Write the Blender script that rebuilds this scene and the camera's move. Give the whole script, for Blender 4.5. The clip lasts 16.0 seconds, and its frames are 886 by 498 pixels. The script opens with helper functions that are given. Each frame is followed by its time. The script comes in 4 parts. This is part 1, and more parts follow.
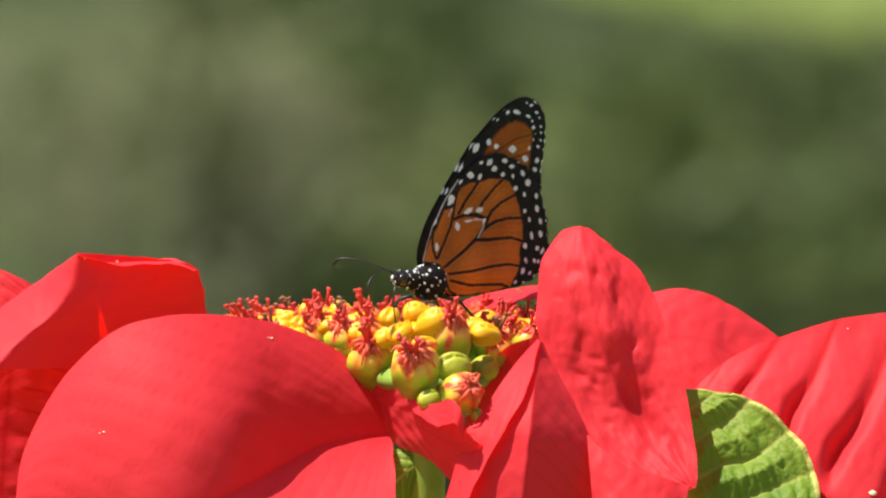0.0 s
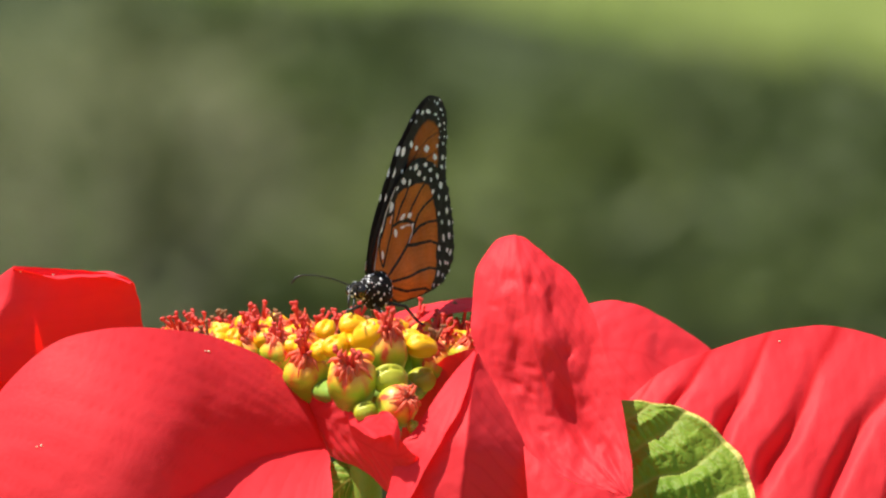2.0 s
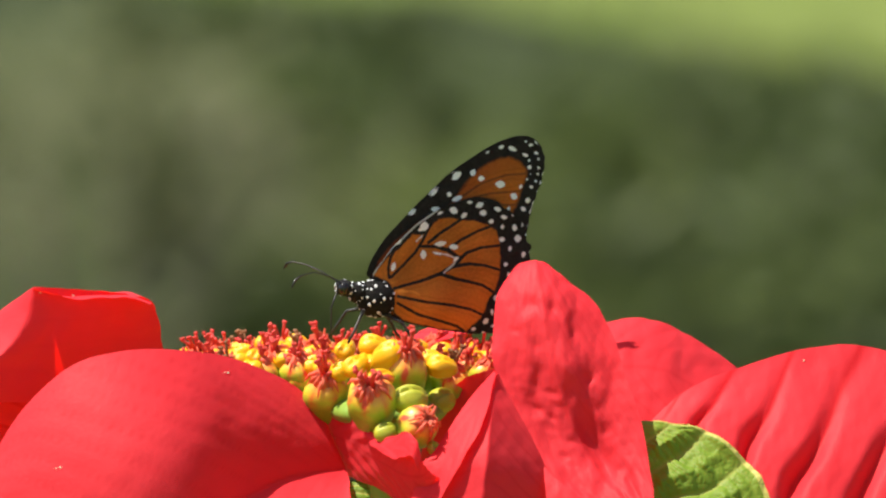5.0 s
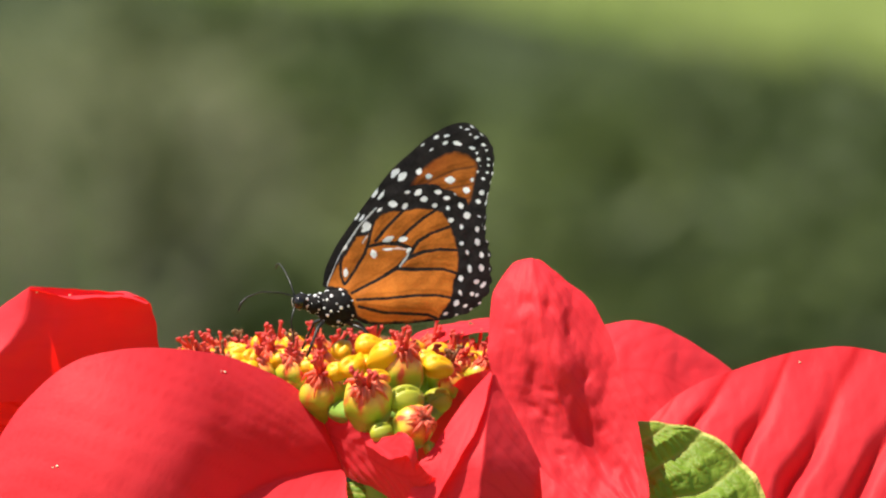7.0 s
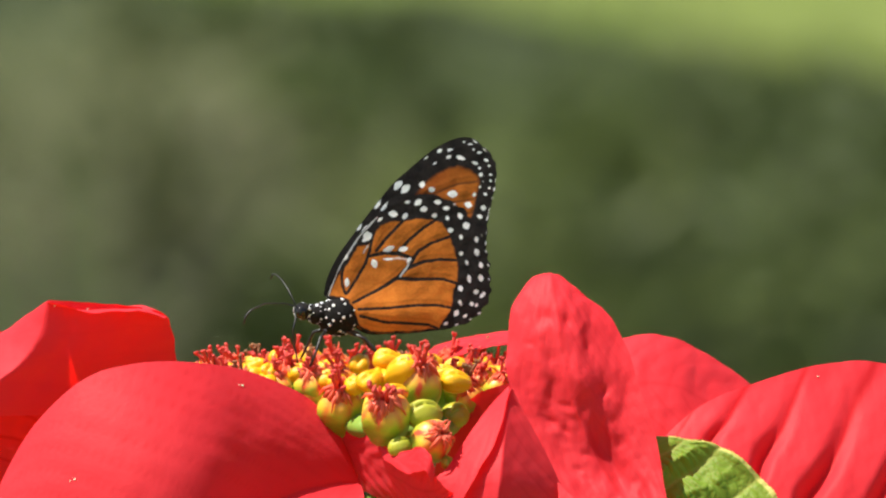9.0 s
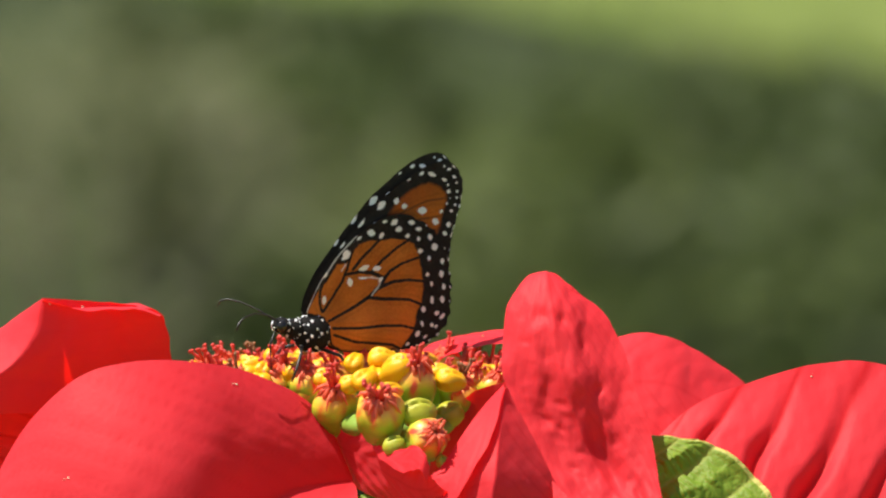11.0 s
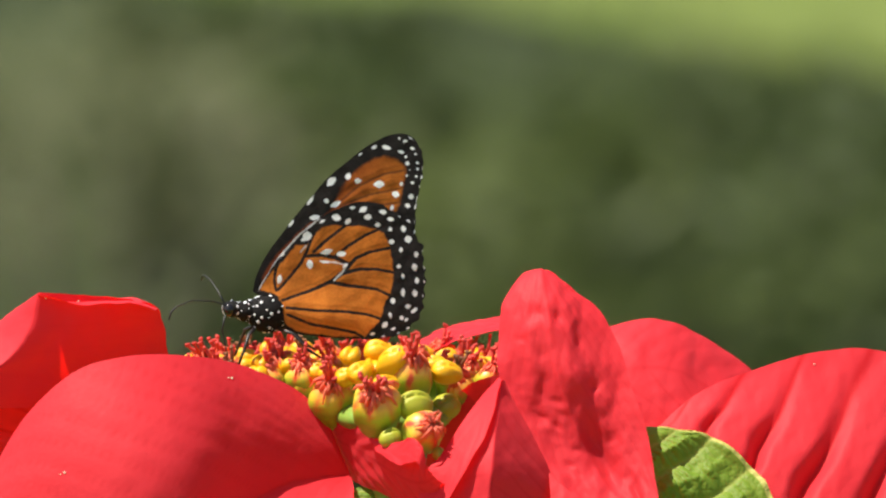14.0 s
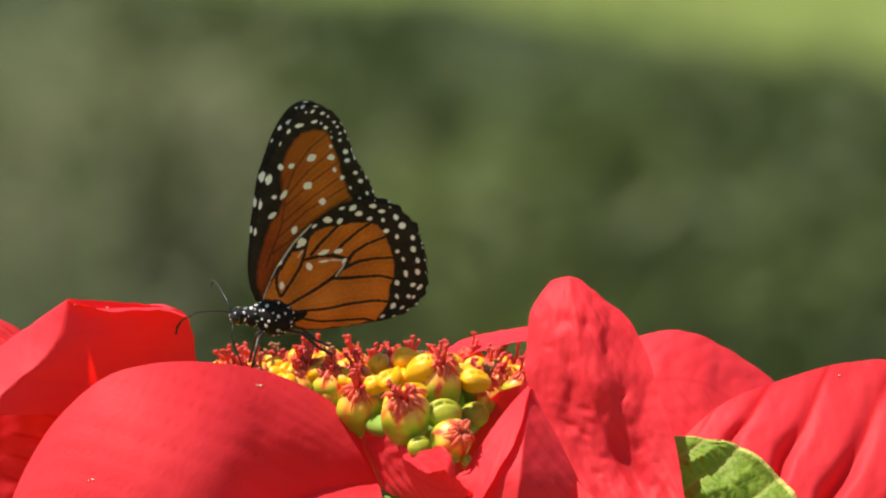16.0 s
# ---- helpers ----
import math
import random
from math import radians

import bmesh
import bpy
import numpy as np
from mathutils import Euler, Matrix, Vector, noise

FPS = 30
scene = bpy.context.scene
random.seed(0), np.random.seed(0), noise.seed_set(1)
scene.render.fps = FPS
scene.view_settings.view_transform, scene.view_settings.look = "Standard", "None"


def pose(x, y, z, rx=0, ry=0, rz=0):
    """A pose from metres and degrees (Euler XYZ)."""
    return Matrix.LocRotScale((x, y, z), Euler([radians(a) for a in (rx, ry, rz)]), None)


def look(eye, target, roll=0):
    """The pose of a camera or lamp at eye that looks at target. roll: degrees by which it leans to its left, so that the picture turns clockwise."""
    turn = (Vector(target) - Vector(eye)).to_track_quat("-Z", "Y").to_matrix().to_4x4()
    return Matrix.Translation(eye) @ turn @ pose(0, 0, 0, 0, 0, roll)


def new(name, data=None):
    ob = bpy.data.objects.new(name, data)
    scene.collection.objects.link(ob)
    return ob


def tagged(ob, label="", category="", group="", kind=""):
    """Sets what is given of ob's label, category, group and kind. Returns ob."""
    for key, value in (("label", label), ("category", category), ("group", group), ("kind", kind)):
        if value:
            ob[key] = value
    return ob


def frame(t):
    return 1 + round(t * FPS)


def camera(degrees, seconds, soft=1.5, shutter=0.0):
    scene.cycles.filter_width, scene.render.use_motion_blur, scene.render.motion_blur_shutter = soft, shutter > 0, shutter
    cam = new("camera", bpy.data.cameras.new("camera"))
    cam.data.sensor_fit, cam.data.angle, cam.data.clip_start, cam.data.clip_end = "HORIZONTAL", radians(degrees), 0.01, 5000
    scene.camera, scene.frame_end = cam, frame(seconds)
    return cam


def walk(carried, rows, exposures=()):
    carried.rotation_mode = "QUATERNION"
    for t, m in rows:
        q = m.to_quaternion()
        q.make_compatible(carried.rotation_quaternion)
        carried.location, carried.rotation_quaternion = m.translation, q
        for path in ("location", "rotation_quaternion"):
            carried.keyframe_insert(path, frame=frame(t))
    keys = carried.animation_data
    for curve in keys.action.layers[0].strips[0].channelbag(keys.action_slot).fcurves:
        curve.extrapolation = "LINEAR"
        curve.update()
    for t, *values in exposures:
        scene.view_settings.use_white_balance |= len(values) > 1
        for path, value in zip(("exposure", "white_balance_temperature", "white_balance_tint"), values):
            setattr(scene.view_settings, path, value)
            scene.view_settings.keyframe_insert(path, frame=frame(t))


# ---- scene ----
# Camera: a long lens on a stand, 2.2 m from the flower, looking 8 degrees down.
DIST, WIDTH = 2.2, 0.165
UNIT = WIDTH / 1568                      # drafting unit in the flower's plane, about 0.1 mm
TILT = radians(8)
RIGHT, UP, AWAY = Vector((1, 0, 0)), Vector((0, math.sin(TILT), math.cos(TILT))), Vector((0, math.cos(TILT), -math.sin(TILT)))
AIM = Vector((0, 0, 1.2))
EYE = AIM - AWAY * DIST


def spot(x, y, w=0.0):
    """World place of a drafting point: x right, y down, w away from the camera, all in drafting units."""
    k = (DIST + w * UNIT) / DIST
    return AIM + RIGHT * ((x - 784) * UNIT * k) + UP * ((441 - y) * UNIT * k) + AWAY * (w * UNIT)


def aim(dx, dy):
    return look(EYE, AIM - RIGHT * (dx * UNIT) + UP * (dy * UNIT))


# the first half second pans a little, then the camera rests
PAN = [(0.0, 105, -42), (0.1, 80, -30), (0.2, 50, -18), (0.3, 24, -8), (0.4, 8, -2), (0.5, 0, 0), (16.0, 0, 0)]
cam = camera(math.degrees(2 * math.atan(WIDTH / 2 / DIST)), 16.0, soft=2.2)
walk(cam, [(t, aim(dx, dy)) for t, dx, dy in PAN], exposures=[(0, 0.73), (8.7, 0.71), (10.8, 0.62), (16, 0.62)])
cam.data.dof.use_dof = True
cam.data.dof.focus_distance = DIST
cam.data.dof.aperture_fstop = 26.0

# ---- light ----
SUN_TO = Vector((-0.44, -0.03, 0.90)).normalized()
world = bpy.data.worlds.new("world")
scene.world = world
world.use_nodes = True
sky = world.node_tree.nodes.new("ShaderNodeTexSky")
sky.sky_type, sky.sun_disc = "NISHITA", False
sky.sun_elevation = math.asin(SUN_TO.z)
sky.sun_rotation = math.atan2(SUN_TO.x, SUN_TO.y)
back = world.node_tree.nodes["Background"]
back.inputs[1].default_value = 0.074
world.node_tree.links.new(sky.outputs[0], back.inputs[0])
sun = new("sun", bpy.data.lights.new("sun", "SUN"))
sun.data.energy, sun.data.angle, sun.data.color = 5.0, radians(0.6), (1.0, 0.94, 0.82)
sun.matrix_world = look(SUN_TO * 20, (0, 0, 0))


# ---- materials ----
def material(name):
    m = bpy.data.materials.new(name)
    m.use_nodes = True
    tree = m.node_tree
    return m, tree, tree.nodes["Principled BSDF"], tree.nodes["Material Output"]


def link(tree, a, b):
    tree.links.new(a, b)


def noise_node(tree, scale, detail=4, rough=0.55, coords=None):
    n = tree.nodes.new("ShaderNodeTexNoise")
    n.inputs["Scale"].default_value, n.inputs["Detail"].default_value, n.inputs["Roughness"].default_value = scale, detail, rough
    if coords is None:
        coords = tree.nodes.new("ShaderNodeTexCoord").outputs["Object"]
    link(tree, coords, n.inputs["Vector"])
    return n.outputs["Fac"]


def ramp(tree, fac, stops):
    r = tree.nodes.new("ShaderNodeValToRGB")
    els = r.color_ramp.elements
    while len(els) < len(stops):
        els.new(0.5)
    for e, (p, c) in zip(els, stops):
        e.position, e.color = p, (*c, 1)
    link(tree, fac, r.inputs["Fac"])
    return r.outputs["Color"]


def mixed(tree, fac, a, b, mode="MIX"):
    n = tree.nodes.new("ShaderNodeMix")
    n.data_type, n.blend_type = "RGBA", mode
    for sock, v in ((n.inputs[0], fac), (n.inputs[6], a), (n.inputs[7], b)):
        if isinstance(v, (int, float)):
            sock.default_value = v
        elif isinstance(v, tuple):
            sock.default_value = (*v, 1)
        else:
            link(tree, v, sock)
    return n.outputs[2]


def bumped(tree, bsdf, height, strength, distance):
    b = tree.nodes.new("ShaderNodeBump")
    b.inputs["Strength"].default_value, b.inputs["Distance"].default_value = strength, distance
    link(tree, height, b.inputs["Height"])
    link(tree, b.outputs[0], bsdf.inputs["Normal"])
    return b


def see_through(tree, bsdf, out, color, share):
    """Mix in light that comes through a thin sheet."""
    t = tree.nodes.new("ShaderNodeBsdfTranslucent")
    m = tree.nodes.new("ShaderNodeMixShader")
    m.inputs[0].default_value = share
    if isinstance(color, tuple):
        t.inputs["Color"].default_value = (*color, 1)
    else:
        link(tree, color, t.inputs["Color"])
    link(tree, bsdf.outputs[0], m.inputs[1])
    link(tree, t.outputs[0], m.inputs[2])
    link(tree, m.outputs[0], out.inputs["Surface"])


def attribute(tree, name):
    a = tree.nodes.new("ShaderNodeAttribute")
    a.attribute_name = name
    return a


def bract_material():
    m, tree, b, out = material("red bract")
    large = noise_node(tree, 45, 3)
    fine = noise_node(tree, 900, 5, 0.6)
    vein = attribute(tree, "vein").outputs["Fac"]
    c = ramp(tree, large, [(0.3, (0.86, 0.042, 0.058)), (0.7, (0.93, 0.058, 0.076))])
    c = mixed(tree, vein, c, (0.66, 0.016, 0.024))
    link(tree, c, b.inputs["Base Color"])
    b.inputs["Roughness"].default_value = 0.55
    b.inputs["Specular IOR Level"].default_value = 0.14
    b.inputs["Sheen Weight"].default_value = 0.04
    b.inputs["Sheen Roughness"].default_value = 0.4
    b.inputs["Sheen Tint"].default_value = (1, 0.75, 0.8, 1)
    bumped(tree, b, fine, 0.25, 0.0004)
    see_through(tree, b, out, (0.95, 0.009, 0.005), 0.38)
    return m


def leaf_material(name, dark, light, ribs, share=0.25, scale=60, shine=0.25):
    m, tree, b, out = material(name)
    n = noise_node(tree, scale, 4)
    c = ramp(tree, n, [(0.3, dark), (0.7, light)])
    c = mixed(tree, attribute(tree, "vein").outputs["Fac"], c, ribs)
    link(tree, c, b.inputs["Base Color"])
    b.inputs["Roughness"].default_value = 0.55
    b.inputs["Specular IOR Level"].default_value = shine
    cells = tree.nodes.new("ShaderNodeTexVoronoi")
    cells.feature = "DISTANCE_TO_EDGE"
    cells.inputs["Scale"].default_value = scale * 11
    link(tree, tree.nodes.new("ShaderNodeTexCoord").outputs["Object"], cells.inputs["Vector"])
    bumped(tree, b, ramp(tree, cells.outputs["Distance"], [(0.0, (0, 0, 0)), (0.3, (1, 1, 1))]), 0.22, 0.0005)
    see_through(tree, b, out, light, share)
    return m


def plain(name, a, b_, scale, rough=0.5, bump=0.2, depth=0.0003, share=0.0, shine=0.5):
    m, tree, b, out = material(name)
    n = noise_node(tree, scale, 4)
    link(tree, ramp(tree, n, [(0.32, a), (0.68, b_)]), b.inputs["Base Color"])
    b.inputs["Roughness"].default_value = rough
    b.inputs["Specular IOR Level"].default_value = shine
    bumped(tree, b, noise_node(tree, scale * 5, 4), bump, depth)
    if share:
        see_through(tree, b, out, b_, share)
    return m


def cup_material():
    """Green cup that ripens to yellow at its rim, with red streaks."""
    m, tree, b, out = material("green cup")
    rim = attribute(tree, "rim").outputs["Fac"]
    n = noise_node(tree, 700, 3)
    c = ramp(tree, rim, [(0.48, (0.25, 0.34, 0.020)), (0.70, (0.50, 0.52, 0.035)), (0.84, (0.93, 0.52, 0.06)), (1.0, (0.90, 0.26, 0.10))])
    c = mixed(tree, attribute(tree, "streak").outputs["Fac"], c, (0.80, 0.08, 0.04))
    c = mixed(tree, 0.25, c, ramp(tree, n, [(0.3, (0.2, 0.25, 0.05)), (0.7, (0.8, 0.8, 0.5))]), "OVERLAY")
    link(tree, c, b.inputs["Base Color"])
    b.inputs["Roughness"].default_value = 0.42
    b.inputs["Subsurface Weight"].default_value = 0.15
    b.inputs["Subsurface Radius"].default_value = (0.002, 0.002, 0.0006)
    return m


def wing_material():
    m, tree, b, out = material("wing scales")
    c = attribute(tree, "scales").outputs["Color"]
    grain = noise_node(tree, 2600, 3, 0.6)
    c = mixed(tree, 0.35, c, ramp(tree, grain, [(0.3, (0.3, 0.3, 0.3)), (0.7, (0.75, 0.75, 0.75))]), "OVERLAY")
    link(tree, c, b.inputs["Base Color"])
    b.inputs["Roughness"].default_value = 0.55
    b.inputs["Specular IOR Level"].default_value = 0.10
    bumped(tree, b, grain, 0.3, 0.0002)
    see_through(tree, b, out, c, 0.11)
    return m


RED = bract_material()
LEAF = leaf_material("green leaf", (0.12, 0.215, 0.017), (0.235, 0.35, 0.035), (0.60, 0.56, 0.14))
CUP = cup_material()
GLAND = plain("yellow gland", (0.92, 0.42, 0.004), (0.95, 0.56, 0.010), 400, 0.35, share=0.12)
BUD = plain("green bud", (0.36, 0.40, 0.022), (0.60, 0.56, 0.05), 260, 0.38, share=0.1)
THREAD = plain("red thread", (0.62, 0.028, 0.030), (0.86, 0.12, 0.085), 500, 0.5, share=0.3)
FRINGE = plain("salmon fringe", (0.88, 0.085, 0.060), (0.97, 0.32, 0.17), 420, 0.5, share=0.4)
WITHERED = plain("withered thread", (0.16, 0.05, 0.02), (0.36, 0.16, 0.06), 700, 0.7)
STEM = plain("green stem", (0.14, 0.26, 0.03), (0.26, 0.40, 0.06), 120, 0.45)
BARK = plain("brown stem", (0.10, 0.08, 0.05), (0.20, 0.17, 0.11), 60, 0.8)
WING = wing_material()
FUR = plain("black body scales", (0.006, 0.005, 0.005), (0.016, 0.014, 0.013), 1500, 0.7, 0.6, shine=0.15)
DOT = plain("white scales", (0.72, 0.72, 0.74), (0.86, 0.86, 0.86), 900, 0.7)
EYEBLACK = plain("eye", (0.01, 0.008, 0.008), (0.02, 0.018, 0.018), 900, 0.18, 0.05)
CHITIN = plain("black chitin", (0.010, 0.008, 0.007), (0.03, 0.026, 0.022), 900, 0.4)
SPECK = plain("cream speck", (0.75, 0.66, 0.42), (0.86, 0.78, 0.55), 900, 0.7)


# ---- building tools ----
def part(name, bm, mat, parent=None, label="", smooth=True):
    me = bpy.data.meshes.new(name)
    bm.normal_update()
    bm.to_mesh(me)
    bm.free()
    me.materials.append(mat)
    if smooth:
        for p in me.polygons:
            p.use_smooth = True
    ob = new(name, me)
    ob.parent = parent
    if label:
        tagged(ob, label)
    return ob


def seen(v):
    """A direction given as right, up, toward the camera."""
    return (RIGHT * v[0] + UP * v[1] - AWAY * v[2]).normalized()


def tube(bm, points, radii, sides=8):
    rings = []
    n = len(points)
    for i, (p, r) in enumerate(zip(points, radii)):
        t = (points[min(i + 1, n - 1)] - points[max(i - 1, 0)]).normalized()
        a = t.orthogonal().normalized() if i == 0 else (a - t * a.dot(t)).normalized()
        b = t.cross(a)
        rings.append([bm.verts.new(p + (a * math.cos(q) + b * math.sin(q)) * r) for q in (2 * math.pi * k / sides for k in range(sides))])
    for r0, r1 in zip(rings, rings[1:]):
        for k in range(sides):
            bm.faces.new((r0[k], r0[(k + 1) % sides], r1[(k + 1) % sides], r1[k]))
    bm.faces.new(rings[0][::-1])
    bm.faces.new(rings[-1])
    return bm


def ball(bm, centre, size, turn=None, seg=12, rings=8):
    m = Matrix.Translation(centre) @ (turn.to_4x4() if turn else Matrix()) @ Matrix.Diagonal((*size, 1))
    bmesh.ops.create_uvsphere(bm, u_segments=seg, v_segments=rings, radius=1, matrix=m)
    return bm


def glide(pts, t):
    """A smooth curve through drafting points, at t from 0 to 1."""
    n = len(pts) - 1
    i = min(int(t * n), n - 1)
    f = t * n - i
    p1, p2 = Vector(pts[i]), Vector(pts[i + 1])
    p0 = Vector(pts[i - 1]) if i > 0 else p1 * 2 - p2
    p3 = Vector(pts[i + 2]) if i + 2 <= n else p2 * 2 - p1
    return 0.5 * (2 * p1 + (p2 - p0) * f + (2 * p0 - 5 * p1 + 4 * p2 - p3) * f * f + (3 * p1 - p0 - 3 * p2 + p3) * f ** 3)


def blade(mat, parent, left, mid, right, fold=0.0, ripple=5.0, veins=9, crumple=3.0, pucker=0.0, lean=0.5, seed=0.0,
          nu=80, nv=48, label="", name="bract", fine=1.0, puff=0.0, streak=0.0, groove=0.0, feather=0.0, belly=0.0, hang=0.0, margin=0.0, dents=()):
    """A bract or leaf drawn by its midrib and two edges. It swells between the side veins, is crumpled a little and uneven at the edge.
    fold: 0 rounded across, 1 creased along the midrib; ripple, crumple, pucker, streak, feather, puff: heights in drafting units; dents: hollows as place along, place across, two widths, depth."""
    grid = []
    for i in range(nu + 1):
        t = i / nu
        l, m, r = glide(left, t), glide(mid, t), glide(right, t)
        row = []
        for j in range(nv + 1):
            s = 2 * j / nv - 1
            quad = l * (s * (s - 1) / 2) + m * (1 - s * s) + r * (s * (s + 1) / 2)
            crease = m + (l - m) * -s if s < 0 else m + (r - m) * s
            row.append(quad.lerp(crease, fold))
        grid.append(row)
    bm = bmesh.new()
    layer = bm.verts.layers.float.new("vein")
    verts = []
    for i in range(nu + 1):
        t = i / nu
        line = []
        for j in range(nv + 1):
            s = 2 * j / nv - 1
            a = abs(s)
            p = grid[i][j]
            du = grid[min(i + 1, nu)][j] - grid[max(i - 1, 0)][j]
            dv = grid[i][min(j + 1, nv)] - grid[i][max(j - 1, 0)]
            nor = du.cross(dv)
            nor = nor.normalized() if nor.length > 1e-6 else Vector((0, 0, -1))
            if nor.z > 0:
                nor = -nor
            ph = veins * (t - lean * a * (0.35 + 0.25 * a)) + (0.5 if s > 0 else 0.0) + 0.18 * noise.noise((t * 4, s * 3, seed))
            v = abs((ph % 1) - 0.5) * 2
            fade = min(a * 3, 1) * min(max(t * 6 - 0.4, 0), 1)
            h = ripple * (v ** 0.8 - 0.5) * fade * (1 - 0.6 * a ** 4)
            if groove:
                h = -ripple * math.exp(-(v / groove) ** 2) * fade * (1 - a * a) * (0.8 + 0.55 * noise.noise((t * 3, s * 3, seed + 8)))
            for t0, s0, dt, ds, deep in dents:
                h -= deep * math.exp(-((t - t0) / dt) ** 2 - ((s - s0) / ds) ** 2)
            h += crumple * (noise.noise((p.x * 0.022, p.y * 0.022, seed)) + 0.5 * noise.noise((p.x * 0.06, p.y * 0.05, seed + 5)))
            h += pucker * (v ** 0.5) * (abs(noise.noise((t * 12, s * 17, seed))) ** 0.5 - 0.3) * fade
            h += streak * noise.noise((t * 3.2, s * 3.6, seed + 1)) * fade + 0.10 * streak * noise.noise((t * 12, s * 7, seed + 3)) * fade
            h += feather * (noise.noise((p.x * 0.035, p.y * 0.012, seed + 4)) + 0.22 * noise.noise((p.x * 0.09, p.y * 0.05, seed + 6)) + 0.05 * noise.noise((p.x * 0.2, p.y * 0.2, seed + 7))) * min(1.0, 3 * (1 - a)) * min(1.0, max(0.0, t * 5 - 0.3)) + (belly if s < 0 else hang) * 4 * a * (1 - a) * math.sin(math.pi * t) ** 0.5
            h += puff * (1 - a * a) * math.sin(math.pi * t)
            q = p + nor * h + Vector((noise.noise((t * 9, s, seed)), noise.noise((t * 9, s, seed + 2)), 0)) * (2.5 * a ** 4)
            vert = bm.verts.new(spot(*q))
            vert[layer] = fine * max(max(0.0, 1 - v * 5) * min(1, a * 6), max(0.0, 1 - a * 16))
            vert[layer] = max(vert[layer], margin if a > 0.965 else 0.0)
            line.append(vert)
        verts.append(line)
    for r0, r1 in zip(verts, verts[1:]):
        for j in range(nv):
            bm.faces.new((r0[j], r0[j + 1], r1[j + 1], r1[j]))
    return part(name, bm, mat, parent, label)


def speck(ob, x, y, r):
    """A tiny flake lying on a bract where it shows at the drafting point x, y."""
    def off(v):
        d = v.co - EYE
        k = DIST / d.dot(AWAY)
        return math.hypot(784 + d.dot(RIGHT) * k / UNIT - x, 441 - d.dot(UP) * k / UNIT - y)
    v = min(ob.data.vertices, key=off)
    nor = v.normal if v.normal.dot(AWAY) < 0 else -v.normal
    bm = bmesh.new()
    ball(bm, v.co + nor * (1.0 * UNIT), (r * UNIT, 0.7 * r * UNIT, 1.2 * UNIT), nor.to_track_quat("Z", "Y").to_matrix(), 8, 5)
    part("speck", bm, SPECK, ob, "pale fleck")


# ---- the flower ----
poinsettia = new("poinsettia")
stirred = {}
tagged(poinsettia, "scarlet poinsettia in full bloom with a yellow-green centre", "flower")


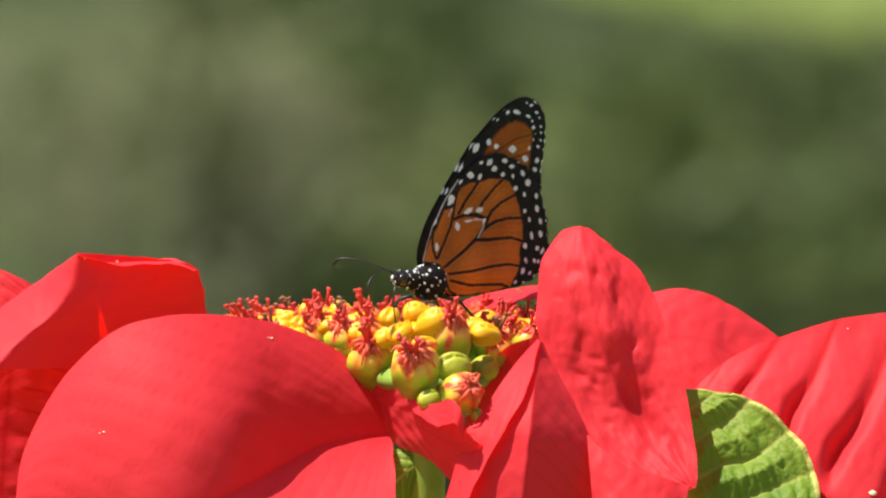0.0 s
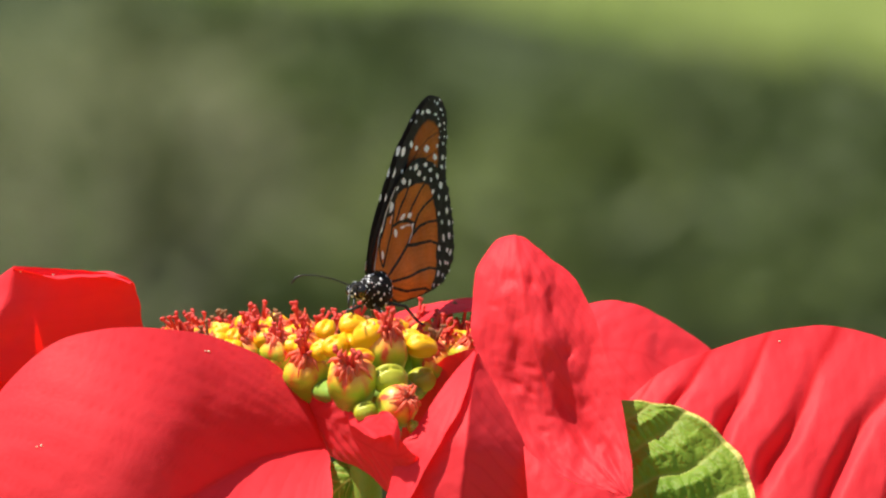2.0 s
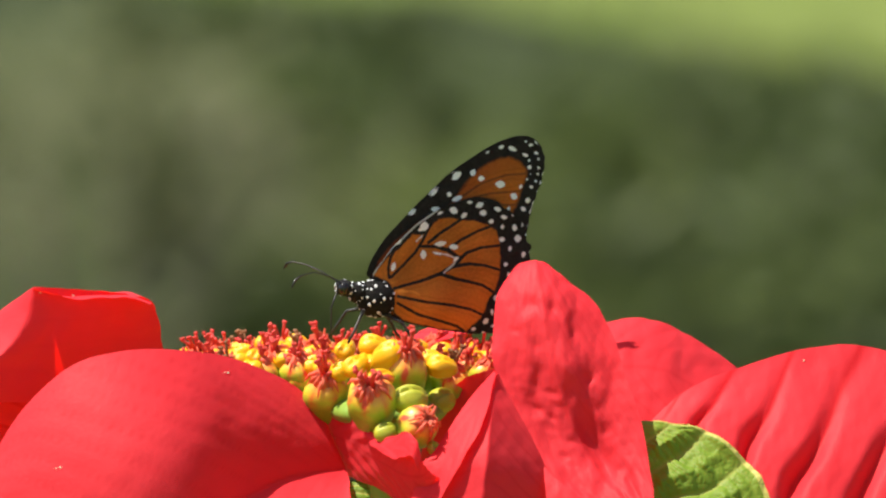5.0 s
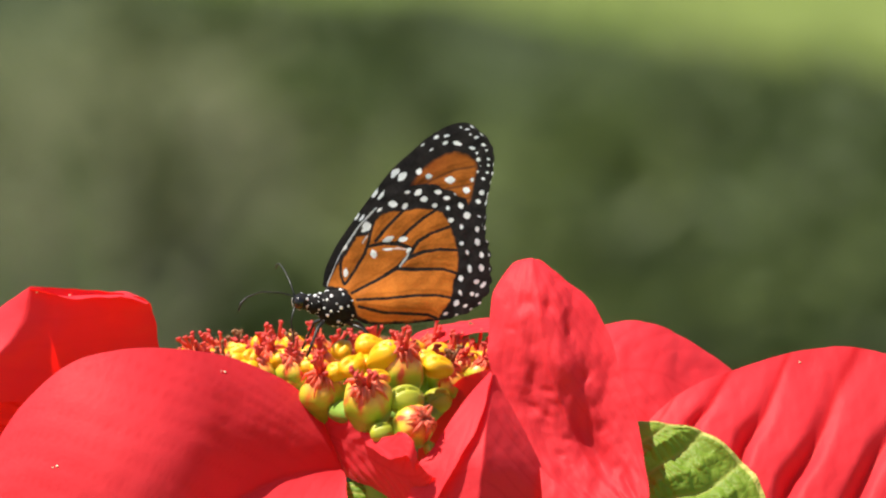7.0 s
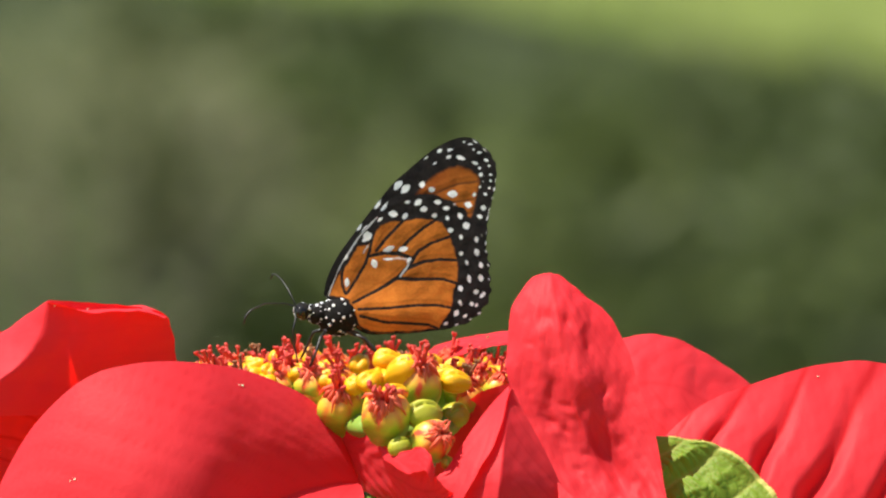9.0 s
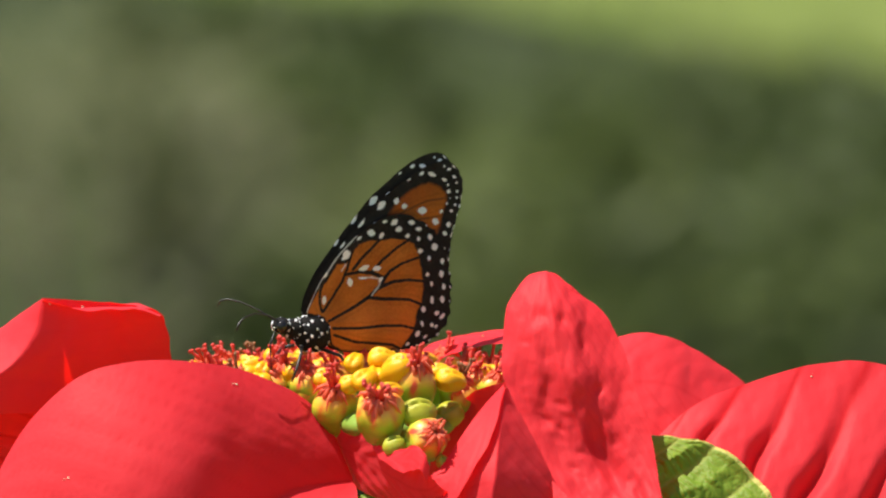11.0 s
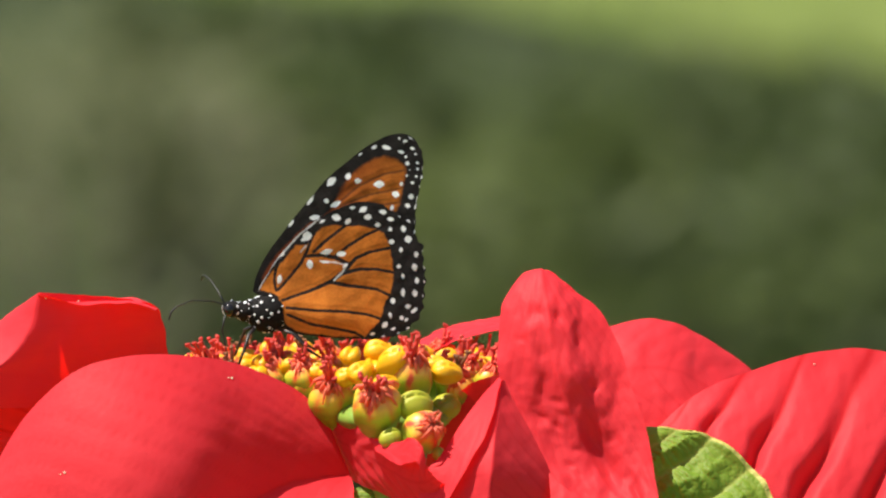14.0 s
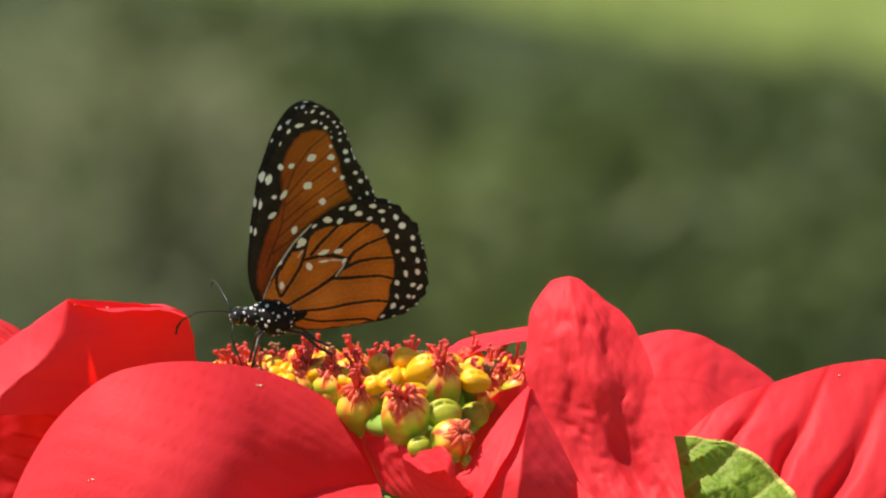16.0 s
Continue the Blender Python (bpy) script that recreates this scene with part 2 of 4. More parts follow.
def flower_head(top):
    # broad bract arching before the cluster: the part next to the cluster leans over, the near half lies open
    big = blade(RED, top, [(648, 672, 22), (612, 634, 20), (565, 602, -4), (480, 572, -46), (390, 558, -102), (290, 562, -137), (195, 592, -138), (115, 668, -120), (44, 795, -120), (25, 930, -140)],
          [(690, 770, 15), (640, 775, -14), (570, 792, -60), (490, 834, -132), (400, 884, -222), (310, 930, -262), (220, 952, -240), (130, 950, -200), (70, 942, -165), (25, 936, -142)],
          [(697, 800, -40), (700, 850, -120), (690, 930, -240), (600, 990, -330), (500, 1020, -370), (400, 1030, -370), (300, 1015, -330), (200, 995, -270), (100, 965, -195), (28, 942, -145)],
          fold=0.5, ripple=1.0, crumple=1.2, feather=0.8, dents=((0.45, -0.45, 0.10, 0.5, -14),), belly=34, hang=-4, fine=0.35, veins=13, seed=1.3, lean=0.9, label="scarlet bract arching down, veined and velvety", nu=120, nv=72, puff=5)
    # bract folded sharply, one face in the light, the flap beside it in shade
    bent = blade(RED, top, [(56, 506, 70), (-20, 560, 45), (-120, 640, 10), (-220, 720, -20)], [(138, 448, -52), (122, 515, -52), (84, 566, -58), (42, 598, -70), (-10, 655, -92)],
          [(300, 460, -16), (346, 476, 12), (360, 515, 60), (367, 575, 116), (372, 650, 165)], fold=0.93, ripple=0.5, veins=4, fine=0.1, dents=[(0.3, s0, 1.5, 0.05, 4) for s0 in (0.26, 0.50, 0.74)], crumple=2.5, seed=2.1, lean=0.2, label="scarlet bract folded over, partly in shade")
    blade(RED, top, [(-160, 440, 220), (-180, 480, 200), (-180, 560, 180)], [(-30, 468, 200), (-30, 510, 180), (-30, 570, 160)], [(60, 508, 170), (64, 550, 165), (70, 600, 160)], ripple=1, veins=4, seed=4.2)
    # its curled top rim, carried far back out of sight to keep sun off the flap
    blade(RED, top, [(94, 481, 150), (176, 461, 160), (256, 459, 165), (310, 460, 170), (348, 476, 175)], [(118, 464, 25), (196, 462, 8), (262, 461, 10), (310, 463, 15), (347, 477, 30)],
          [(139, 451, -64), (212, 470, -58), (262, 468, -52), (310, 468, -44), (345, 480, -20)], ripple=0.4, crumple=1, fine=0, seed=3.3, nu=40, nv=10)
    # shaded bract below
    blade(RED, top, [(-200, 640, 40), (-200, 760, 30), (-200, 920, 10)], [(20, 640, 90), (10, 760, 78), (0, 920, 55)], [(190, 600, 180), (170, 760, 168), (150, 920, 150)], ripple=1.5, veins=6, seed=5.5)
    # small cupped bract under the cluster: its outer face, then the curled rim seen over it
    blade(RED, top, [(636, 655, 40), (660, 672, 10), (685, 678, -40), (710, 686, -95), (738, 708, -160), (765, 722, -205), (790, 716, -240), (808, 722, -262), (820, 752, -270)],
          [(640, 690, 45), (672, 715, 15), (700, 728, -40), (730, 746, -100), (758, 764, -158), (783, 778, -205), (806, 785, -240), (826, 784, -258), (838, 775, -268)],
          [(650, 730, 60), (684, 775, 35), (712, 793, -5), (745, 806, -60), (775, 826, -115), (800, 850, -165), (824, 860, -200), (845, 825, -235), (856, 788, -258)],
          fold=0.15, ripple=2.5, veins=8, crumple=2.5, feather=2, fine=0.6, seed=6.1, label="small scarlet cupped bract")
    blade(RED, top, [(722, 704, -138), (750, 716, -190), (775, 713, -228), (796, 706, -262), (815, 719, -280), (824, 744, -282)],
          [(728, 716, -155), (753, 728, -203), (776, 730, -238), (796, 724, -270), (813, 734, -285), (822, 756, -284)],
          [(734, 730, -170), (757, 745, -218), (777, 754, -250), (797, 750, -278), (810, 752, -288), (818, 776, -282)],
          ripple=0.6, veins=4, crumple=1.5, fine=0.3, seed=6.6)
    # bract folded along its midrib, one half in grazing light, the other in shade, with a narrow curled margin
    blade(RED, top, [(953, 602, -110), (905, 656, -175), (850, 738, -215), (820, 790, -225), (790, 882, -230), (760, 970, -235)], [(957, 605, -125), (948, 680, -210), (941, 755, -265), (934, 815, -280), (927, 890, -286), (922, 970, -290)],
          [(962, 606, -105), (1004, 690, -150), (1048, 785, -160), (1056, 850, -150), (1060, 910, -140), (1064, 980, -130)], fold=0.85, ripple=1.4, veins=8, seed=7.3, fine=0.4, crumple=2.0, label="scarlet bract folded along its midrib", nu=90, nv=60)
    blade(RED, top, [(953, 600, -115), (905, 654, -178), (850, 736, -220), (818, 775, -230), (800, 850, -236), (775, 940, -240)], [(955, 603, -125), (921, 667, -202), (875, 746, -246), (842, 800, -254), (815, 870, -260), (788, 950, -264)],
          [(957, 606, -138), (936, 680, -226), (898, 755, -268), (864, 815, -276), (828, 890, -282), (800, 965, -286)], ripple=0.6, veins=6, crumple=1.2, fine=0.3, seed=7.9)
    blade(RED, top, [(957, 595, -52), (905, 611, 0), (858, 648, 18), (824, 715, 26)], [(958, 606, -48), (912, 645, 18), (870, 690, 40), (822, 750, 50)],
          [(958, 612, -45), (922, 690, 36), (887, 740, 62), (812, 800, 80)], ripple=0.3, crumple=1.5, fine=0, seed=8.4)
    # upright bract, arched over with its tip to the front
    dabs = [(0.42, 0.18, 0.08, 0.20, -14), (0.66, 0.14, 0.09, 0.20, 27), (0.50, -0.06, 0.20, 0.035, -2.5), (0.26, -0.25, 0.022, 0.20, 7), (0.27, 0.15, 0.022, 0.14, 7), (0.80, 0.45, 0.08, 0.10, 7), (0.86, 0.12, 0.07, 0.06, 4)]
    pick = random.Random(3)
    for k in range(22):
        row = pick.choice((-0.62, -0.42, -0.24, 0.40))
        dabs.append((pick.uniform(0.30, 0.72), row + pick.uniform(-0.06, 0.06), pick.uniform(0.008, 0.02), pick.uniform(0.07, 0.15), pick.uniform(1.8, 3.6)))
    upright = blade(RED, top, [(975, 446, 40), (980, 424, 0), (958, 470, -22), (951, 540, -44), (956, 605, -64), (1002, 700, -100), (1052, 788, -142), (1130, 838, -178), (1220, 862, -195)],
          [(1025, 426, 60), (1028, 403, -5), (1040, 470, -66), (1056, 560, -90), (1080, 640, -94), (1112, 720, -104), (1152, 790, -142), (1192, 836, -180), (1228, 864, -200)],
          [(1068, 446, 60), (1074, 436, 0), (1126, 470, -12), (1160, 530, -42), (1186, 605, -78), (1212, 685, -114), (1228, 765, -150), (1234, 822, -180), (1234, 860, -196)],
          ripple=0.6, veins=9, crumple=2.5, feather=5, streak=3, lean=1.1, fine=0.3, belly=-3, hang=-6, dents=dabs, seed=9.2, label="scarlet bract standing up with wrinkled veins", nu=190, nv=110)
    blade(RED, top, [(1040, 768, -170), (1066, 793, -190), (1108, 824, -208), (1160, 842, -214), (1222, 858, -212)], [(1048, 870, -215), (1074, 880, -230), (1114, 900, -245), (1164, 910, -248), (1210, 915, -236)],
          [(1056, 970, -225), (1080, 970, -245), (1118, 970, -260), (1164, 970, -262), (1206, 970, -246)], ripple=0.6, veins=4, fine=0.3, seed=9.9)
    # bracts behind
    behind = blade(RED, top, [(1070, 560, 230), (1165, 514, 260), (1240, 517, 280), (1302, 548, 300), (1380, 600, 310), (1460, 680, 320)],
          [(1070, 640, 150), (1165, 600, 160), (1240, 602, 180), (1310, 634, 200), (1385, 690, 210), (1460, 760, 220)],
          [(1070, 740, 100), (1170, 710, 100), (1250, 712, 110), (1320, 742, 120), (1390, 790, 130), (1450, 850, 140)], ripple=1.2, veins=7, fine=0.35, feather=2, seed=10.4)
    rear = blade(RED, top, [(1010, 503, 230), (945, 505, 270), (885, 515, 310), (832, 530, 340), (796, 548, 350)], [(1010, 515, 190), (945, 517, 220), (885, 529, 260), (836, 546, 290), (790, 566, 300)],
          [(1010, 528, 150), (935, 531, 170), (875, 545, 210), (820, 564, 240), (780, 592, 260)], ripple=2, veins=6, seed=11.8)
    # broad bract to the side
    side = blade(RED, top, [(1222, 694, 60), (1300, 630, 90), (1400, 588, 130), (1510, 560, 160), (1630, 560, 170), (1760, 620, 150), (1850, 760, 100)],
          [(1226, 700, 50), (1310, 750, 20), (1400, 830, -10), (1490, 910, -40), (1590, 980, -60), (1700, 1020, -60), (1830, 1000, -10)],
          [(1230, 708, 50), (1280, 800, 50), (1340, 900, 40), (1420, 1010, 20), (1540, 1090, 0), (1680, 1110, 0), (1820, 1060, 0)],
          fold=0.3, ripple=36, groove=0.30, veins=6, lean=0.35, streak=3, crumple=2, feather=1.5, seed=12.6, label="broad scarlet bract with deep side veins", nu=220, nv=120, puff=12)
    blade(LEAF, top, [(1140, 690, -20), (1100, 800, -20), (1110, 900, -20), (1200, 1040, -30)], [(1168, 690, -40), (1195, 800, -82), (1235, 910, -125), (1300, 1040, -160)],
          [(1200, 690, -30), (1262, 692, -38), (1322, 704, -40), (1385, 747, -52), (1428, 795, -72), (1450, 870, -104), (1445, 960, -140), (1390, 1040, -160)],
          ripple=19, veins=6, crumple=3, pucker=11, lean=-0.05, seed=13.5, fine=0.35, label="bright green puckered leaf", name="leaf", nu=150, nv=160, margin=1.0)
    blade(LEAF, top, [(770, 780, 30), (690, 800, 10), (620, 860, 0), (560, 980, 0)], [(775, 800, 10), (715, 840, -20), (660, 900, -20), (580, 1000, -20)],
          [(780, 815, 20), (735, 870, 10), (715, 940, 10), (600, 1010, 0)], name="leaf", seed=14.2)
    # pale specks of pollen and grit
    for ob, x, y, r in ((big, 480, 598, 3), (big, 474, 602, 1.6), (big, 182, 762, 2.4), (big, 176, 768, 1.6), (bent, 150, 458, 2), (bent, 210, 464, 2.6), (side, 1543, 874, 8), (side, 1500, 586, 2)):
        speck(ob, x, y, r)
    stirred.update(upright=[upright], behind=[behind, rear], side=[side], broad=[big])
    # stem down to the ground
    bm = bmesh.new()
    pts = [spot(758, 735, 0), spot(758, 800, 10), spot(754, 860, 20), spot(748, 940, 30), Vector((0.0, 0.01, 0.9)), Vector((0.005, 0.012, 0.5)), Vector((0, 0, -0.05))]
    tube(bm, pts, [0.0040, 0.0034, 0.0036, 0.0040, 0.005, 0.008, 0.012], 14)
    part("stem", bm, STEM, top, "smooth green stem")


def cup_mesh(seed):
    """The urn of one flower, about 1 unit wide at its waist."""
    bm = bmesh.new()
    rim, streak = bm.verts.layers.float.new("rim"), bm.verts.layers.float.new("streak")
    prof = [(0.22, -1.35), (0.50, -1.15), (0.76, -0.75), (0.93, -0.25), (0.97, 0.15), (0.90, 0.45), (0.74, 0.70), (0.52, 0.87), (0.30, 0.93), (0.2, 0.8)]
    rings, n = [], 26
    for r, z in prof:
        ring = []
        for k in range(n):
            a = 2 * math.pi * k / n
            rr = r * (1 + 0.05 * math.cos(5 * a + seed) * (z > -0.6) + 0.16 * noise.noise((math.cos(a) * 1.2, math.sin(a) * 1.2, z + 7 * seed)))
            v = bm.verts.new((rr * math.cos(a), rr * math.sin(a), z))
            v[rim] = min(max((z + 0.95) / 1.85, 0), 1)
            v[streak] = max(0.0, math.cos(6 * a + 1) + 1.2 * noise.noise((math.cos(a) * 3, math.sin(a) * 3, 2.0 * z + 5 * seed))) ** 2 * min(1.0, max(0.0, (z + 0.1) / 0.7)) * 0.95
            ring.append(v)
        rings.append(ring)
    for r0, r1 in zip(rings, rings[1:]):
        for k in range(n):
            bm.faces.new((r0[k], r0[(k + 1) % n], r1[(k + 1) % n], r1[k]))
    bm.faces.new(rings[0][::-1])
    bm.faces.new(rings[-1])
    return bm


def fringe_mesh(rng):
    """Red fringed lobes lying on the rim."""
    bm = bmesh.new()
    for k in range(26):
        a = 2 * math.pi * k / 26 + rng.uniform(-0.25, 0.25)
        d = Vector((math.cos(a), math.sin(a), 0))
        w = d.cross(Vector((0, 0, 1))) * rng.uniform(-0.28, 0.28)
        if k % 5 < 2:                    # teeth that stand up round the mouth
            r, up = rng.uniform(0.30, 0.55), rng.uniform(1.05, 1.42)
            tube(bm, [d * (r + 0.12) + Vector((0, 0, 0.78)), d * r + w * 0.4 + Vector((0, 0, 0.98)), d * (r + rng.uniform(-0.15, 0.12)) + w + Vector((0, 0, up))], [0.12, 0.095, 0.03], 5)
            continue
        r, lift = rng.uniform(0.38, 1.0), rng.uniform(-0.04, 0.18)
        pts = [d * 0.1 + Vector((0, 0, 0.93)), d * 0.42 * r + w * 0.3 + Vector((0, 0, 1.0 + lift)), d * 0.74 * r + w * 0.7 + Vector((0, 0, 0.90 + lift)), d * 0.98 * r + w + Vector((0, 0, 0.96 - 0.46 * r + lift * 1.5))]
        tube(bm, pts, [0.06, 0.09, 0.07, 0.02], 5)
    return bm


def thread_mesh(rng, count, tall):
    """Upright stamens, each forked at the tip into two small anthers."""
    bm = bmesh.new()
    for k in range(count):
        a, lean = rng.uniform(0, 6.28), rng.uniform(0.05, 0.55)
        d = Vector((math.cos(a), math.sin(a), 0))
        h = tall * rng.uniform(0.35, 1.1)
        foot = Vector((0, 0, 0.85)) + d * 0.12
        top = foot + d * (lean * 0.8) + Vector((0, 0, h))
        mid = foot + d * (lean * 0.3) + Vector((0, 0, h * 0.55))
        tube(bm, [foot, mid, top], [0.11, 0.095, 0.085], 7)
        side = d.cross(Vector((0, 0, 1))).normalized()
        side.rotate(Euler((0, 0, rng.uniform(0, 3.1))))
        for sgn in (-1, 1):
            tip = top + side * (0.13 * sgn) + Vector((0, 0, rng.uniform(0.04, 0.14)))
            tube(bm, [top - Vector((0, 0, 0.04)), top + side * (0.07 * sgn) + Vector((0, 0, 0.03)), tip], [0.08, 0.105, 0.06], 6)
    return bm


def gland_mesh():
    """Plump two-lipped yellow gland."""
    bm = bmesh.new()
    bmesh.ops.create_uvsphere(bm, u_segments=22, v_segments=14, radius=0.62)
    for v in bm.verts:
        x, y, z = v.co
        slit = math.exp(-(y / 0.11) ** 2) * max(0.0, z / 0.62)
        lobe = 1 + 0.10 * math.cos(3 * math.atan2(y, x))
        v.co = Vector((x * 1.25 * lobe, y * (0.95 + 0.1 * (z > 0)) * lobe, z * 0.95 - 0.24 * slit))
    return bm


def bud_mesh():
    """Closed bud with a slit between two lips."""
    bm = bmesh.new()
    bmesh.ops.create_uvsphere(bm, u_segments=26, v_segments=18, radius=1)
    for v in bm.verts:
        x, y, z = v.co
        curve = y - 0.25 * x * x
        slit = math.exp(-(curve / 0.10) ** 2) * max(0.0, z)
        ridge = math.exp(-((abs(curve) - 0.28) / 0.14) ** 2) * max(0.0, z)
        v.co = Vector((x * 1.08, y * 0.92, z * 0.86 - 0.30 * slit + 0.06 * ridge))
    return bm


def cluster(top):
    rng = random.Random(5)
    protos = {}

    def shared(key, maker):
        if key not in protos:
            bm = maker()
            me = bpy.data.meshes.new(key)
            bm.normal_update()
            bm.to_mesh(me)
            bm.free()
            for p in me.polygons:
                p.use_smooth = True
            protos[key] = me
        return protos[key]

    def piece(name, key, maker, mat, parent, m):
        me = shared(key, maker)
        if not me.materials:
            me.materials.append(mat)
        ob = new(name, me)
        ob.parent = parent
        ob.matrix_local = m
        return ob

    def stand(x, y, w, size, nx, ny, spin):
        z = seen((nx, ny, math.sqrt(max(0.0, 1 - nx * nx - ny * ny)) if ny < 0.96 else 0.2))
        xa = z.orthogonal().normalized()
        rot = Matrix((xa, z.cross(xa), z)).transposed().to_4x4()
        return Matrix.Translation(spot(x, y, w)) @ rot @ Matrix.Rotation(spin, 4, "Z") @ Matrix.Scale(size * UNIT, 4)

    def cyathium(x, y, w, size, nx, ny, kind, glands=1, tall=0.95):
        k = rng.randrange(5)
        m = stand(x, y, w, size, nx, ny, rng.uniform(0, 6.28))
        if kind == "bud":
            return piece("flower_bud", "bud", bud_mesh, BUD, top, m)
        m = m @ Matrix.Rotation(rng.uniform(-0.16, 0.16), 4, "X") @ Matrix.Diagonal((rng.uniform(0.9, 1.08), rng.uniform(0.9, 1.08), rng.uniform(0.95, 1.14), 1))
        body = piece("cyathium", "cup open%d" % (k % 3), lambda: cup_mesh(k % 3), CUP, top, m)
        if kind == "lobed":
            piece("fringe", "fringe%d" % k, lambda: fringe_mesh(random.Random(k)), FRINGE, body, Matrix())
        if kind in ("red", "old"):
            piece("fringe", "fringe%d" % k, lambda: fringe_mesh(random.Random(k)), FRINGE, body, Matrix())
            old = kind == "old"
            piece("stamen_tuft", ("old%d %.2f" if old else "threads%d %.2f") % (k, tall), lambda: thread_mesh(random.Random(k + 7), 5, tall), WITHERED if old else THREAD, body, Matrix())
        for g in range(glands):
            a = rng.uniform(0, 6.28)
            gm = Matrix.Rotation(a, 4, "Z") @ Matrix.Translation((0.85, 0, 0.62)) @ Matrix.Rotation(0.5, 4, "Y") @ Matrix.Scale(1.05, 4)
            piece("nectar_gland", "gland", gland_mesh, GLAND, body, gm)
        return body

    # the front rows
    for row in [(737, 655, -150, 46, -0.05, 0.72, "red", 0), (658, 642, 20, 42, -0.05, 0.78, "red", 0), (818, 698, -195, 40, 0.42, 0.50, "lobed", 0),
                (803, 650, -150, 31, 0.1, 0.80, "bud", 0), (762, 708, -190, 21, 0, 0.8, "bud", 0), (846, 736, -210, 13, 0.2, 0.6, "bud", 0),
                (798, 604, -60, 44, 0, 0.85, "red", 1), (612, 618, 55, 38, -0.15, 0.85, "red", 1)]:
        cyathium(*row)
    for row in [(884, 626, 40, 30, -0.45, 0.70, "lobed", 0), (905, 596, 70, 30, 0.1, 0.85, "red", 0), (572, 596, 80, 36, -0.2, 0.88, "red", 0), (858, 652, -10, 26, 0.3, 0.7, "bud", 0)]:
        cyathium(*row)
    # yellow glands between them
    for x, y, w, size, nx in [(752, 614, -140, 28, 0.1), (708, 592, -60, 30, -0.1), (690, 562, 60, 26, 0), (858, 592, -40, 32, 0.2), (725, 585, -30, 26, 0.3),
                              (835, 580, 10, 28, -0.2), (948, 582, 60, 30, 0.2), (748, 560, 20, 30, 0.1), (505, 566, 60, 24, -0.3), (528, 574, 40, 22, 0.2),
                              (926, 592, 60, 24, -0.2), (775, 585, -50, 24, -0.3), (738, 556, 0, 32, 0.2), (682, 600, -20, 26, -0.2), (648, 592, 20, 22, 0.1), (562, 582, 90, 24, -0.2)]:
        piece("nectar_gland", "gland", gland_mesh, GLAND, top, stand(x, y, w, size * 1.15, nx, 0.82, rng.uniform(-0.9, 0.9)))
    # the rear rows, seen over the front ones
    for j in range(4):
        for i in range(9):
            x = 425 + 64 * i + 30 * (j % 2) + rng.uniform(-14, 14)
            y = 602 - 8 * j + rng.uniform(-6, 6) + 0.00022 * (x - 690) ** 2
            if (640 < x < 780 and j == 0) or x > 965:
                continue
            cyathium(x, y, 50 + 75 * j, 33, (x - 690) / 900, 0.92, "old" if (i + 2 * j) % 6 == 1 else "red", rng.choice((0, 0, 1, 1)), 1.08)
    # the green disc that carries them
    bm = bmesh.new()
    bmesh.ops.create_uvsphere(bm, u_segments=32, v_segments=16, radius=1)
    for v in bm.verts:
        v.co = spot(*(Vector((765, 668, 20)) + Vector((v.co.x * 105, v.co.z * 36 - 12 * v.co.y, v.co.y * 120))))
    part("receptacle", bm, STEM, top, "green disc under the flowers")


flower_head(poinsettia)
cluster(poinsettia)


# ---- the garden behind ----
def lawn_material():
    m, tree, b, out = material("lawn")
    big = noise_node(tree, 1.6, 3)
    fine = noise_node(tree, 30, 5)
    c = ramp(tree, fine, [(0.3, (0.092, 0.138, 0.023)), (0.7, (0.164, 0.222, 0.046))])
    c = mixed(tree, ramp(tree, big, [(0.45, (0, 0, 0)), (0.65, (1, 1, 1))]), c, (0.150, 0.174, 0.048))
    link(tree, c, b.inputs["Base Color"])
    b.inputs["Roughness"].default_value = 0.9
    b.inputs["Specular IOR Level"].default_value = 0.15
    bumped(tree, b, fine, 0.6, 0.03)
    return m


LAWN = lawn_material()
# the slope's shade is put into this darker ground colour
SLOPE_DARK = plain("shaded slope ground", (0.028, 0.040, 0.014), (0.048, 0.060, 0.022), 9, 0.95, 0.6, 0.01, shine=0.1)
SHRUB_DARK = leaf_material("dark shrub leaf", (0.042, 0.066, 0.012), (0.080, 0.115, 0.022), (0.09, 0.14, 0.03), 0.2, 12, 0.42)
SHRUB_OLIVE = leaf_material("olive shrub leaf", (0.140, 0.155, 0.070), (0.210, 0.226, 0.102), (0.215, 0.215, 0.108), 0.2, 12, 0.42)
SHRUB_GREEN = leaf_material("green shrub leaf", (0.085, 0.115, 0.02), (0.135, 0.175, 0.035), (0.14, 0.2, 0.05), 0.2, 12, 0.42)


def ground():
    bm = bmesh.new()
    n = 40
    xs = [math.copysign(abs(k / n) ** 2.5, k) * 900 for k in range(-n, n + 1)]
    grid = [[bm.verts.new((x, y, 0.04 * noise.noise((x * 0.25, y * 0.25, 0)) * (abs(x) + abs(y) > 1.5) )) for x in xs] for y in xs]
    for r0, r1 in zip(grid, grid[1:]):
        for j in range(len(xs) - 1):
            bm.faces.new((r0[j], r0[j + 1], r1[j + 1], r1[j]))
    tagged(part("ground", bm, LAWN), "green lawn with dry patches", "lawn", kind="structure")


